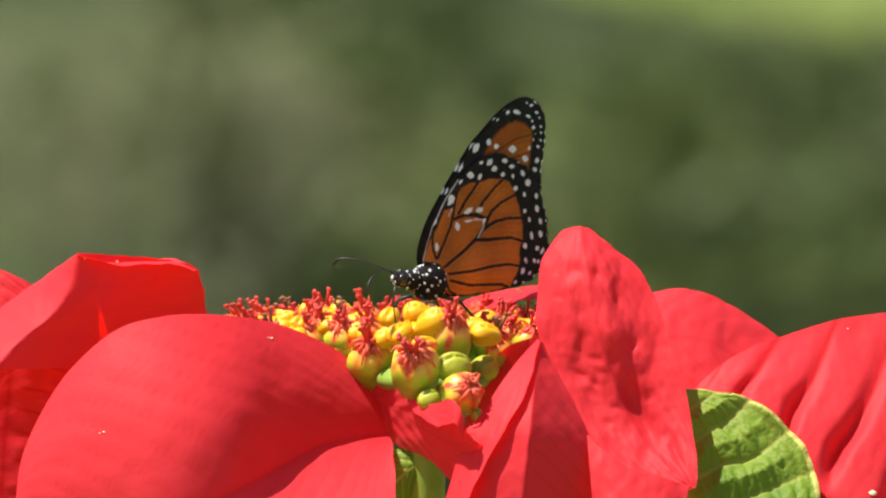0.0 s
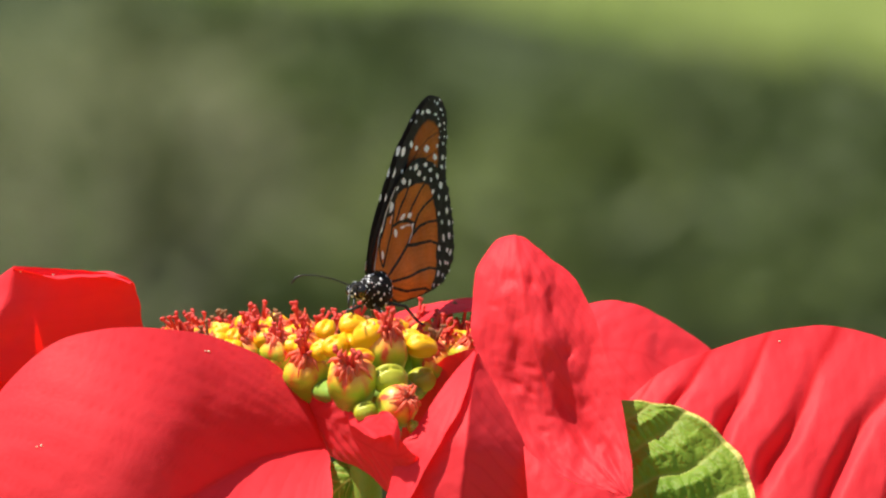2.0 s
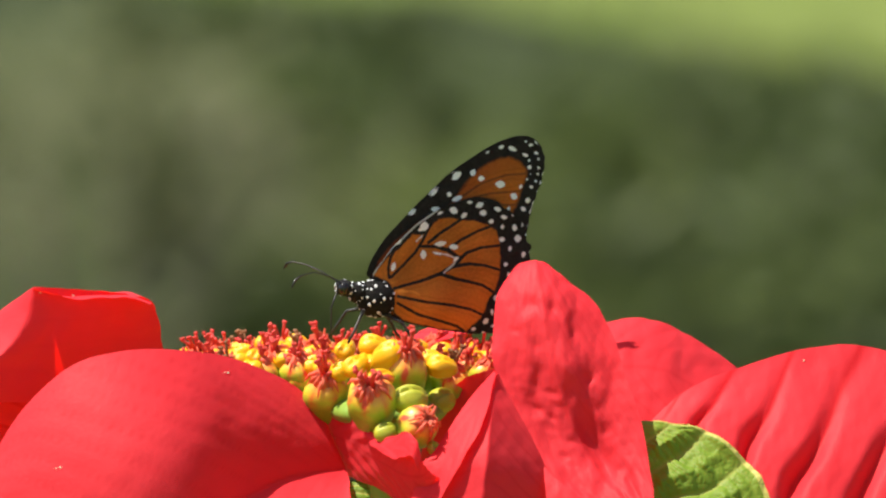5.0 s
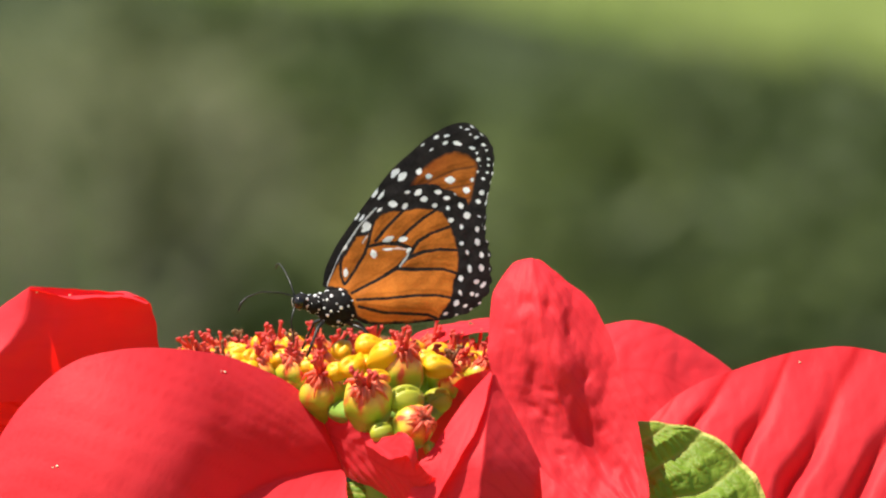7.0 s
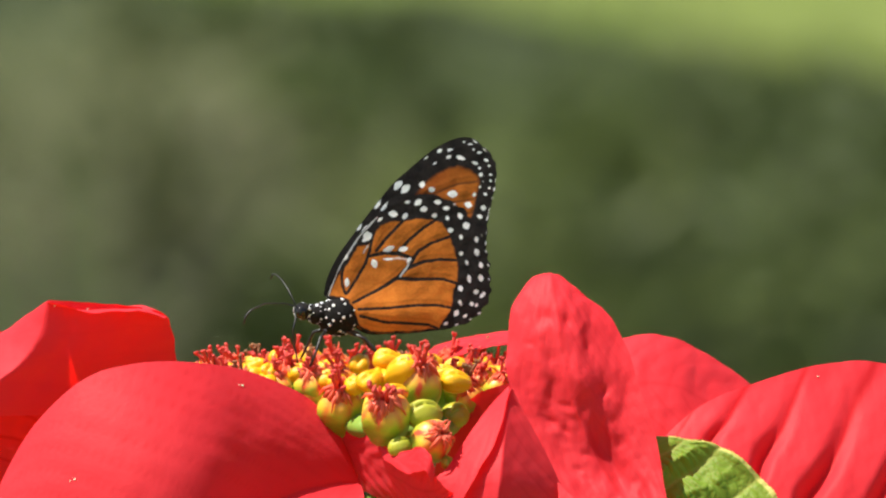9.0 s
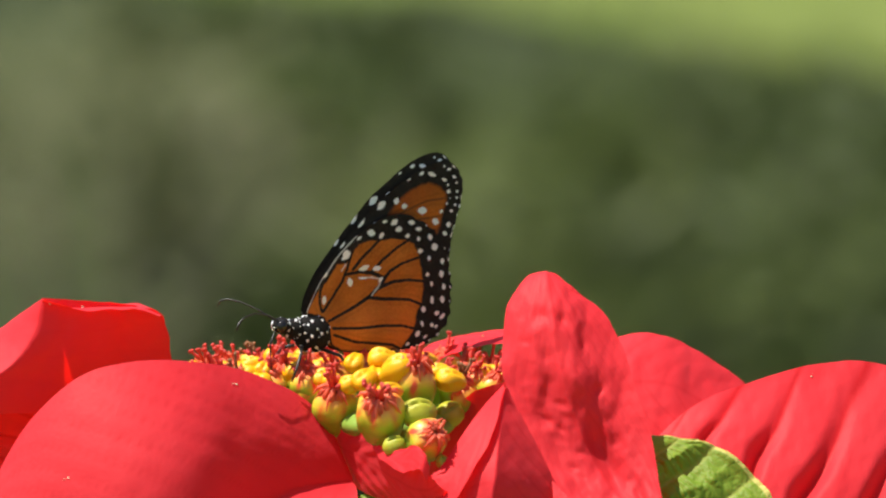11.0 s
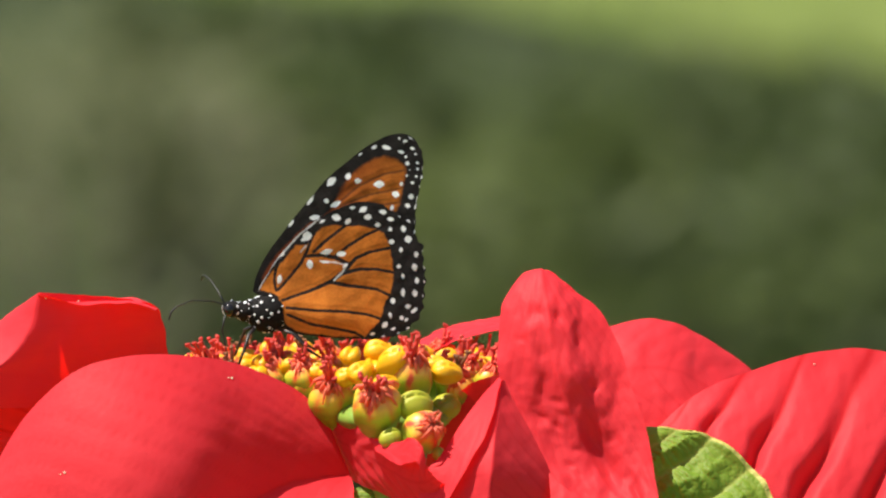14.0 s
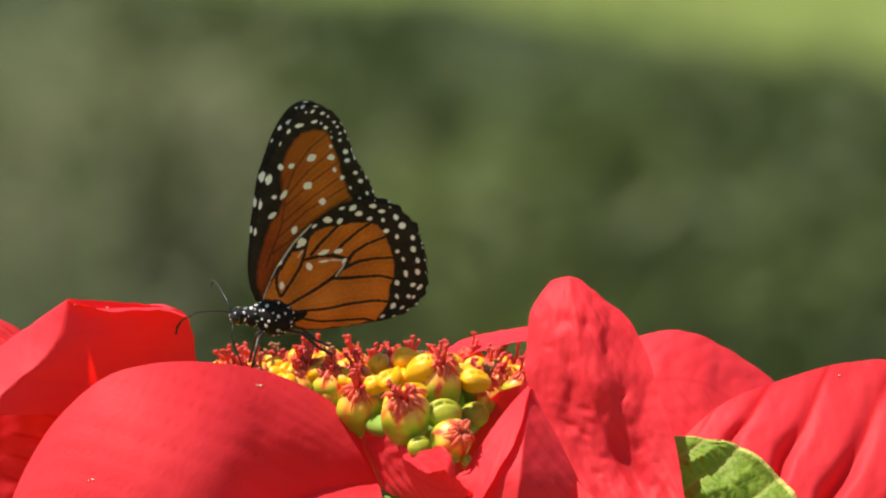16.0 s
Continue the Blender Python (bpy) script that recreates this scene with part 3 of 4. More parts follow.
def slope_shade():
    """An added dark sheet for the shaded slope, a little proud of the lawn, with an uneven far edge."""
    bm = bmesh.new()
    far = [(-6, 10.6), (-2, 10.5), (-0.4, 10.4), (-0.25, 10.3), (-0.1, 10.15), (0.0, 10.2), (0.1, 9.95), (0.2, 9.75), (0.32, 9.55), (0.45, 9.3), (0.8, 8.9), (2, 8.5), (6, 8.3)]
    rows = []
    for x, y in far:
        y += 0.05 * noise.noise((x * 5, 0, 2))
        rows.append([bm.verts.new((x, 3.2 + (y - 3.2) * k / 10, 0.05 + 0.03 * math.sin(math.pi * k / 10))) for k in range(11)])
        rows[-1].append(bm.verts.new((x, y + 0.04, -0.06)))
        rows[-1].insert(0, bm.verts.new((x, 3.16, -0.06)))
    for r0, r1 in zip(rows, rows[1:]):
        for a, b, c, d in zip(r0, r1, r1[1:], r0[1:]):
            bm.faces.new((a, b, c, d))
    tagged(part("slope_shade", bm, SLOPE_DARK), "dark ground sheet standing in for the shaded slope beside the lawn", "soil bed", kind="structure")


def shrub(x, y, w, radius, tall, mat, label, seed, leaves=6000):
    """A low shrub: forked twigs and a loose crown of single leaves."""
    rng = random.Random(seed)
    c = spot(x, y, w)
    top = new("shrub")
    top.location = (c.x, c.y, 0)
    tagged(top, label, "shrub", group="shrubs behind the flower")
    bm = bmesh.new()
    tips = []
    for k in range(9):
        a = 6.28 * k / 9 + rng.uniform(-0.3, 0.3)
        p = Vector((math.cos(a) * radius * 0.75, math.sin(a) * radius * 0.75, max(0.1, c.z + tall * rng.uniform(-0.5, 0.5))))
        tube(bm, [Vector((0, 0, -0.03)), Vector((p.x * 0.3, p.y * 0.3, p.z * 0.5)), p], [0.012, 0.008, 0.003], 6)
    part("stem", bm, BARK, top, "thin brown forked stem")
    bm = bmesh.new()
    layer = bm.verts.layers.float.new("vein")
    clumps = [(Vector((rng.gauss(0, 0.5), rng.gauss(0, 0.5), rng.gauss(0, 0.5))), rng.uniform(0.3, 0.6)) for _ in range(60)]
    for _ in range(leaves):
        q, s = rng.choice(clumps)
        d = q + Vector((rng.gauss(0, 1), rng.gauss(0, 1), rng.gauss(0, 1))) * (s * 0.5)
        p = Vector((d.x * radius, d.y * radius, c.z + d.z * tall))
        if p.z < 0.01:
            continue
        nor = Vector((rng.gauss(0, 0.6), rng.gauss(0, 0.6), 1)).normalized()
        a = nor.orthogonal().normalized()
        a.rotate(Matrix.Rotation(rng.uniform(0, 6.28), 3, nor))
        b = nor.cross(a)
        L = rng.uniform(0.010, 0.020)
        v = [bm.verts.new(p + a * (L * i) + b * (L * 0.36 * j) + nor * (L * h)) for i, j, h in ((-1, 0, 0), (0, -1, 0.12), (1, 0, -0.1), (0, 1, 0.12))]
        bm.faces.new((v[0], v[1], v[2]))
        bm.faces.new((v[0], v[2], v[3]))
    part("crown", bm, mat, top, smooth=False)
    return top


ground()
slope_shade()
W = 1 / UNIT                             # one metre, in drafting units
shrub(190, 265, 6.0 * W, 0.16, 0.09, SHRUB_OLIVE, "grey-olive dry shrub behind the flower", 1, 800)
shrub(575, 290, 6.6 * W, 0.11, 0.055, SHRUB_DARK, "dark green shrub behind the flower", 2, 6500)
shrub(1150, 330, 6.6 * W, 0.14, 0.08, SHRUB_DARK, "dark green shrub behind the flower", 3, 2200)
shrub(1480, 330, 6.9 * W, 0.17, 0.055, SHRUB_DARK, "dark green shrub behind the flower", 4, 6000)
shrub(800, 560, 6.2 * W, 0.24, 0.10, SHRUB_GREEN, "mid-green shrub behind the flower", 5, 3000)
shrub(450, 78, 7.2 * W, 0.085, 0.036, SHRUB_DARK, "small dark green shrub behind the flower", 7, 9000)
shrub(1330, 570, 6.2 * W, 0.24, 0.09, SHRUB_DARK, "dark green shrub behind the flower", 9, 4500)
shrub(1350, 225, 7.0 * W, 0.13, 0.030, SHRUB_DARK, "low dark green shrub at the lawn's edge", 11, 5000)


# ---- the butterfly ----
butterfly = new("butterfly")
tagged(butterfly, "orange and black butterfly with white-spotted wings feeding on the flower", "butterfly")
ORANGE, DEEP, BLACK, WHITE = (0.51, 0.150, 0.021), (0.25, 0.050, 0.012), (0.016, 0.013, 0.012), (0.88, 0.88, 0.88)
# wing drafts: x to the rear, y up, in drafting units from the wing's root
FORE_EDGE = [(-13, 5), (-23, 16), (-29, 38), (-31, 77), (-27, 116), (-22, 158), (-15, 200), (-7, 245), (8, 288), (23, 327), (41, 358), (57, 376), (75, 386), (96, 385), (114, 375), (126,
    360), (138, 336), (147, 308), (156, 284), (168, 261), (180, 238), (188, 217), (189, 198), (156, 158), (92, 89), (37, 25)]
FORE_FIELD = [(-12, 11), (-19, 38), (-19, 70), (-13, 103), (-4, 136), (7, 162), (20, 181), (25, 199), (23, 222), (23, 248), (26, 272), (31, 292), (42, 314), (58, 333), (82, 340), (100,
    338), (112, 324), (117, 305), (125, 281), (131, 256), (139, 232), (145, 213), (151, 201), (149, 186), (136, 158), (74, 79), (36, 27), (0, 9)]
HIND_EDGE = [(-33, 24), (-21, 53), (-9, 80), (23, 129), (56, 163), (95, 190), (125, 203), (163, 204), (192, 193), (216, 179), (232, 157), (247, 142), (251, 119), (257, 100), (261, 80),
    (262, 54), (263, 33), (257, 11), (240, -10), (219, -25), (188, -34), (155, -38), (119, -42), (78, -44), (42, -44), (19, -32), (7, -3), (-24, 11)]
HIND_FIELD = [(-31, 23), (-17, 53), (-6, 68), (3, 77), (12, 91), (21, 110), (39, 111), (50, 119), (55, 137), (65, 148), (87, 156), (101, 155), (124, 159), (145, 160), (159, 158), (173,
    153), (183, 141), (194, 113), (200, 86), (202, 68), (199, 48), (193, 31), (191, 16), (186, -3), (175, -19), (164, -34), (124, -39), (83, -42), (44, -42), (23, -31), (12, -8), (4,
    16)]
FORE_VEINS = [[(-2, 74), (25, 153), (33, 220), (48, 263), (76, 304), (107, 331)],
              [(35, 212), (72, 259), (119, 301)],
              [(33, 193), (78, 237), (126, 275)],
              [(24, 157), (81, 209), (134, 249)],
              [(15, 126), (68, 180), (141, 227)],
              [(7, 98), (75, 153), (147, 206)]]
HIND_VEINS = [[(1, 26), (19, 53), (35, 80), (43, 103), (48, 132), (61, 153)],
              [(-2, 25), (-8, 43), (-8, 61), (-3, 77)],
              [(42, 93), (69, 99), (95, 98), (122, 89)],
              [(55, 103), (72, 124), (96, 149), (112, 164)],
              [(93, 99), (114, 122), (140, 144), (174, 166)],
              [(121, 89), (131, 103), (154, 117), (190, 130)],
              [(11, 9), (61, 35), (93, 55), (112, 74), (122, 89)],
              [(111, 72), (140, 84), (170, 88), (202, 87)],
              [(93, 54), (119, 52), (149, 53), (175, 53), (202, 45)],
              [(20, -3), (71, -1), (122, 5), (163, 6), (194, 1)],
              [(23, -15), (68, -26), (110, -27), (147, -29), (162, -35)]]
HIND_PALE = [[(-35, 17), (-24, 48), (-9, 79), (24, 128), (56, 162)],
              [(69, 88), (95, 90), (116, 87), (110, 74), (98, 58)],
              [(32, 100), (39, 111)]]
HIND_DISC = [(-2, 91, 10, 5, 56), (39, 129, 9, 9, 16), (34, 122, 7, 4, 31), (62, 158, 8, 3, 41), (86, 169, 8, 6, -4), (107, 165, 7, 5, 46), (1, 46, 5, 9, -4), (51, 80, 6, 8, 16), (77,
    106, 12, 6, 21), (103, 106, 9, 5, 16), (77, 88, 9, 2.5, 6), (113, 86, 6, 3.5, 46)]
HIND_TOP = [(111, 190, 5.9, 3.5, 16), (132, 190, 8.3, 5.9, 36), (142, 178, 7.1, 5.9, 16), (161, 167, 5.9, 4.7, 16), (167, 191, 5.9, 4.7, -4), (183, 180, 7.1, 4.7, -4),
            (197, 187, 4.7, 2.4, -29), (178, 200, 4.7, 1.9, -14)]
HIND_INNER = [(184, 162, 3.5, 4.7, 16), (189, 140, 5.9, 4.7, 16), (208, 128, 4.7, 7.1, 16), (208, 99, 4.7, 4.7, 16), (218, 83, 3.5, 5.9, 16), (222, 54, 4.7, 7.1, 16),
              (206, 37, 4.7, 5.9, 16), (234, 31, 5.9, 4.7, 16), (205, 11, 4.7, 7.1, 16), (226, 9, 4.7, 4.7, 16), (198, -7, 7.1, 4.7, 56), (178, -27, 5.9, 3.5, 26)]
HIND_OUTER = [(207, 166, 4.7, 5.9, 16), (218, 149, 7.1, 7.1, 16), (236, 125, 4.7, 7.1, 16), (236, 102, 5.9, 7.1, 16), (244, 78, 4.7, 5.9, 16), (243, 56, 4.7, 7.1, 16),
              (246, 25, 7.1, 3.5, 46), (235, 7, 5.9, 3.5, 46), (213, -13, 5.9, 2.9, 36)]
HIND_FRINGE = [(228, 167, 1.8, 5, 16), (238, 150, 2.4, 4, 16), (247, 130, 2, 5, 16), (253, 106, 2, 6, 16), (257, 79, 1.6, 4, 16), (258, 53, 1.6, 4, 16), (241, -7, 4, 1.6, 16), (199,
    -28, 4, 1.5, 16), (225, -18, 4, 1.5, 16)]
FORE_DISC = [(24, 268, 6, 7, 15), (42, 270, 8, 6, 25), (78, 284, 10, 7, 35), (12, 211, 6, 6, 15), (29, 214, 11, 5, 55), (8, 174, 10, 5, 40), (72, 231, 9, 8, 45), (98, 199, 7, 8, -5),
    (48, 144, 6, 8, -15)]
FORE_COSTA = [(68, 373, 4, 3, 15), (79, 374, 5, 3, 45), (57, 348, 9, 4, 15), (37, 337, 7, 4, 65), (22, 313, 6, 2.5, 70), (82, 354, 6, 3, 15), (95, 351, 3, 3, 15), (103, 342, 5, 5, 15),
    (2, 245, 7, 11, -15), (-13, 197, 4, 11, -5), (-22, 144, 3.5, 8, -5)]
FORE_RIM = [(98, 370, 4, 2, 15), (107, 364, 3, 3, 15), (117, 352, 3, 2.5, 15), (123, 343, 2.5, 2, 15), (128, 330, 3.5, 3, 15), (128, 317, 5, 4, 15), (112, 334, 2.5, 2.5, 15), (113, 323,
    2, 3, 15), (112, 305, 3, 4, 15), (113, 284, 7, 6, 15), (138, 295, 5, 5, 15), (141, 277, 6, 5, 15), (118, 260, 4, 6, 15), (132, 244, 5, 5, 15), (156, 253, 5, 4.5, 15), (165, 237, 5,
    5, 15), (147, 224, 3, 4.5, 15), (177, 212, 3, 4, 15), (164, 203, 2.5, 2.5, 15)]
FORE_FRINGE = [(131, 350, 1.6, 4, 15), (137, 333, 1.6, 4, 15), (142, 319, 1.6, 4, 15), (149, 298, 1.5, 6, 15), (154, 282, 2, 5, 15), (166, 260, 1.6, 5, 15), (175, 244, 1.6, 5, 15),
    (187, 216, 1.8, 6, 15), (86, 384, 9, 1.4, -5), (117, 371, 1.4, 5, 55)]


def smooth_loop(pts, steps):
    out, n = [], len(pts)
    for i in range(n):
        p0, p1, p2, p3 = (Vector(pts[(i + k) % n]) for k in (-1, 0, 1, 2))
        for s in range(steps):
            t = s / steps
            out.append(0.5 * (2 * p1 + (p2 - p0) * t + (2 * p0 - 5 * p1 + 4 * p2 - p3) * t * t + (3 * p1 - p0 - 3 * p2 + p3) * t ** 3))
    return out


def soft(v, lo, hi):
    return np.clip((v - lo) / (hi - lo), 0, 1)


def inside_by(P, field):
    """How deep each place lies inside a closed outline; negative outside."""
    d, within = np.full(len(P), 1e6), np.zeros(len(P), bool)
    for a, b in zip(field, field[1:] + field[:1]):
        a, b = np.array(a, float), np.array(b, float)
        t = np.clip(((P - a) @ (b - a)) / ((b - a) @ (b - a)), 0, 1)
        d = np.minimum(d, np.hypot(*(P - a - t[:, None] * (b - a)).T))
        if a[1] != b[1]:
            across = (P[:, 1] - a[1]) / (b[1] - a[1])
            within ^= ((a[1] > P[:, 1]) != (b[1] > P[:, 1])) & (P[:, 0] < a[0] + across * (b[0] - a[0]))
    return np.where(within, d, -d)


def off_lines(P, lines):
    d = np.full(len(P), 1e6)
    for line in lines:
        for a, b in zip(line, line[1:]):
            a, b = np.array(a, float), np.array(b, float)
            t = np.clip(((P - a) @ (b - a)) / ((b - a) @ (b - a)), 0, 1)
            d = np.minimum(d, np.hypot(*(P - a - t[:, None] * (b - a)).T))
    return d


def wing_sheet(edge, field, spots, veins, pale, centre, first, last, hind):
    """Places, camber and scale colours of a wing: orange cells, dark veins, a dark margin and white spots."""
    loop = smooth_loop(edge, 32)
    n, rad = len(loop), 150
    E = np.array([(p.x, p.y) for p in loop])
    c = np.array(centre, float)
    ring = np.linspace(0, 1, rad + 1)[1:] ** 0.85
    k = np.arange(n)
    scallop = np.where((k >= first * 32) & (k <= last * 32), -0.012 * (1 - np.cos((k - first * 32) / 32 * 2 * math.pi)) * (1.0 if hind else 0.5), 0.0)
    grow = 1 + scallop[:, None] * np.clip((ring - 0.85) / 0.15, 0, 1)[None]
    P = (c + (E[:, None] - c) * (ring * grow)[:, :, None]).reshape(-1, 2)
    P = np.vstack([P, c])
    wob = np.array([noise.noise((x * 0.05, y * 0.05, 3.0 + hind)) for x, y in P])
    grain = np.array([noise.noise((x * 0.02, y * 0.02, 9.0)) for x, y in P])
    fine = np.array([noise.noise((x * 0.16, y * 0.16, 5.0)) for x, y in P])
    d_vein = off_lines(P, veins)
    deep = inside_by(P, field) + 2.2 * wob + 1.2 * fine
    col = np.array(ORANGE)[None] * (1 + 0.25 * grain[:, None])
    if hind:
        # the lower cells are a little paler, those next to the body redder
        col = col * (1 + 0.22 * soft(50 - P[:, 1], 0, 50))[:, None]
    else:
        k = soft(P[:, 0] + 0.10 * P[:, 1] + 14 * wob, 20, 120)[:, None]
        col = np.array(DEEP)[None] * (1 + 0.2 * grain[:, None]) * (1 - 0.85 * k) + 0.85 * col * k
    # dusky streaks along the cells
    col = col * (1 - 0.16 * soft(np.abs(d_vein - 9 + 3 * wob), 2.5, 0))[:, None]
    thick = 2.2 + 1.5 * np.exp(-(np.hypot(P[:, 0] - 95, P[:, 1] - 75) / 45) ** 2) if hind else 1.6
    black = (1 - soft(d_vein + 0.8 * fine, thick - 0.6, thick + 1.4)) * (1.0 if hind else 0.55)
    black = np.maximum(black, 1 - soft(deep, -1.5, 1.5 if hind else 5.0))
    # veins run on through the margin as raised darker lines
    coal = np.array(BLACK)[None] * (1.35 + 0.5 * wob + 0.4 * fine)[:, None]
    col = col * (1 - black[:, None]) + coal * black[:, None]
    white = np.zeros(len(P))
    for x, y, a, b, g in spots:
        g = radians(g)
        dx, dy = P[:, 0] - x, P[:, 1] - y
        near = np.hypot(dx, dy) < 2.5 * max(a, b)
        along, across = np.abs(dx * math.cos(g) + dy * math.sin(g)) / a, np.abs(dy * math.cos(g) - dx * math.sin(g)) / b
        e = ((along ** 1.55 + across ** 1.55) ** (1 / 1.55) - 1) * min(a, b)
        white = np.maximum(white, (1 - soft(e + 1.6 * wob + 1.0 * fine, -1.1, 0.1)) * near)
    if pale:
        white = np.maximum(white, 0.6 * (1 - soft(off_lines(P, pale) + fine, 0.8, 2.4)))
    col = np.clip(col * (1 - white[:, None]) + np.array(WHITE)[None] * white[:, None], 0, 1)
    lift = 1.5 * np.sin(P[:, 1] * 0.012) + 0.9 * np.minimum(d_vein, 12) / 12 + 1.2 * wob
    if hind:
        lift += 13 * np.exp(-((P[:, 1] + 8) / 36) ** 2) * np.exp(-((P[:, 0] - 70) / 95) ** 2)
    faces = []
    mid = len(P) - 1
    for i in range(n):
        a, b = i * rad, ((i + 1) % n) * rad
        faces.append((mid, a, b))
        faces.extend((a + j, a + j + 1, b + j + 1, b + j) for j in range(rad - 1))
    return P, lift, col, faces


def wing(name, sheet, side, parent, label):
    """One wing as a thin cambered sheet in the x-z plane."""
    P, lift, col, faces = sheet
    me = bpy.data.meshes.new(name)
    me.from_pydata(np.c_[-P[:, 0], lift * side, P[:, 1]] * UNIT, [], faces)
    layer = me.color_attributes.new("scales", "FLOAT_COLOR", "POINT")
    layer.data.foreach_set("color", np.c_[col, np.ones(len(P))].ravel())
    me.polygons.foreach_set("use_smooth", np.ones(len(me.polygons), bool))
    me.materials.append(WING)
    ob = new(name, me)
    ob.parent = parent
    return tagged(ob, label)


feelers = []


def body_parts(top):
    rng = random.Random(3)
    u = UNIT
    bm = bmesh.new()
    ball(bm, (-2 * u, 0, 3 * u), (38 * u, 27 * u, 35 * u), None, 36, 24)
    ball(bm, (32 * u, 0, 9 * u), (26 * u, 18 * u, 20 * u), None, 24, 16)
    for v in bm.verts:
        v.co *= 1 + 0.05 * noise.noise(v.co / u * 0.06)
    thorax = part("thorax", bm, FUR, top, "black furry thorax with white dots")

    def dots(parent, size, centre, count, r, seed):
        g = random.Random(seed)
        bm = bmesh.new()
        placed = []
        while len(placed) < count:
            d = Vector((g.gauss(0, 1), g.gauss(0, 1), g.gauss(0, 1))).normalized()
            if all((d - q).length > 1.5 / math.sqrt(count) for q in placed):
                placed.append(d)
                p = Vector((d.x * size[0], d.y * size[1], d.z * size[2]))
                nor = Vector((d.x / size[0], d.y / size[1], d.z / size[2])).normalized()
                s = r * g.uniform(0.5, 1.6)
                ball(bm, (Vector(centre) + p) * u, (s * u, s * u * g.uniform(0.8, 1.2), 1.0 * u), nor.to_track_quat("Z", "Y").to_matrix(), 8, 5)
        part("dot_pattern", bm, DOT, parent, "white dots")

    dots(thorax, (38, 27, 35), (-2, 0, 3), 62, 2.3, 1)
    dots(thorax, (26, 18, 20), (32, 0, 9), 26, 2.2, 4)
    bm = bmesh.new()
    ball(bm, (62 * u, 0, 13 * u), (17 * u, 18 * u, 15 * u), None, 20, 14)
    head = part("head", bm, FUR, top, "black head with white dots")
    dots(head, (17, 18, 15), (62, 0, 13), 16, 2.8, 2)
    for sgn in (-1, 1):
        bm = bmesh.new()
        ball(bm, (67 * u, sgn * 11 * u, 13 * u), (10 * u, 9 * u, 11 * u), None, 14, 10)
        part("eye", bm, EYEBLACK, head)
        # antenna with a club at its end
        bm = bmesh.new()
        base = Vector((74, sgn * 6, 22)) * u
        if sgn > 0:
            pts = [Vector(p) for p in ((0, 0, 0), (26, 12, 9), (62, 26, 13), (90, 36, 4), (100, 40, -6), (104, 42, -19))]
        else:
            pts = [Vector(p) for p in ((0, 0, 0), (18, -22, 22), (36, -44, 38), (52, -62, 46), (60, -72, 44), (66, -80, 35))]
        tube(bm, [p * u for p in pts], [1.6 * u, 1.4 * u, 1.3 * u, 1.5 * u, 2.4 * u, 1.7 * u], 6)
        antenna = part("antenna", bm, CHITIN, head, "thin black clubbed antenna")
        antenna.location = base
        feelers.append((antenna, base, sgn))
    bm = bmesh.new()
    tube(bm, [Vector(p) * u for p in ((74, 0, 2), (80, 0, -24), (74, 0, -56), (68, 0, -84))], [1.8 * u, 1.6 * u, 1.3 * u, 1.0 * u], 6)
    part("proboscis", bm, CHITIN, head, "thin black feeding tube")
    # abdomen
    bm = bmesh.new()
    n = 14
    pts = [Vector((-34 - 105 * k / n, 0, 2 + 14 * (k / n))) * u for k in range(n + 1)]
    tube(bm, pts, [(15 - 8 * (k / n)) * u * (1 + 0.06 * (k % 2)) * (1 if k < n else 0.3) for k in range(n + 1)], 16)
    part("abdomen", bm, FUR, top, "slim black abdomen")
    # four walking legs
    for sgn in (-1, 1):
        for x, dx, dz in ((24, 26, -80), (-16, -62, -72)):
            bm = bmesh.new()
            pts = [Vector((x, sgn * 14, -22)), Vector((x + dx * 0.45, sgn * 36, -30)), Vector((x + dx * 0.85, sgn * 44, -58)), Vector((x + dx * 1.2, sgn * 48, dz))]
            tube(bm, [p * u for p in pts], [3.6 * u, 3.0 * u, 2.6 * u, 2.2 * u], 7)
            part("leg", bm, CHITIN, top, "thin black leg")


body_parts(butterfly)
wings = {}
FORE = wing_sheet(FORE_EDGE, FORE_FIELD, FORE_DISC + FORE_COSTA + FORE_RIM + FORE_FRINGE, FORE_VEINS, [], (53, 204), 13, 22, 0)
HIND = wing_sheet(HIND_EDGE, HIND_FIELD, HIND_DISC + HIND_TOP + HIND_INNER + HIND_OUTER + HIND_FRINGE, HIND_VEINS, HIND_PALE, (99, 65), 7, 20, 1)
for sgn in (1, -1):
    wings["fore", sgn] = wing("forewing", FORE, sgn, butterfly, "dark orange forewing with black margin and white spots")
    wings["hind", sgn] = wing("hindwing", HIND, sgn, butterfly, "orange hindwing with black veins and white spots")


# ---- movement ----
# flower: seconds, shift right, shift down, turn in degrees
SWAY = [(0, 0, 0, 0), (0.5, -54.0, 23.2, 0.02), (1, -43.4, 57.5, 0.37), (1.2, -50, 72, 0.3), (1.4, -84, 20, -0.4), (1.5, -125.1, -12.9, -0.83), (1.6, -123, -19, -0.8), (1.8, -110, 18, -0.3),
        (2, -112.9, 21.5, -0.14), (2.3, -100, 22, 0), (2.5, -83.6, 39.8, 0.05), (2.6, -78, 44, 0), (2.9, -104, 22, -0.4), (3, -98.3, 26.3, -0.39), (3.2, -56, 66, -0.2), (3.5, -39.2, 82.6, -0.05),
        (3.7, -74.3, 52.8, -0.6), (4.1, -92, 42, -0.4), (4.6, -58, 74, 0.1), (5.1, -80, 56, -0.2), (5.5, -60, 70, 0), (6, -74.9, 59.8, -0.04), (6.2, -55, 75, 0.1),
        (6.5, -17.9, 108.8, 0.44), (7, -84.3, 58.0, -0.07)]
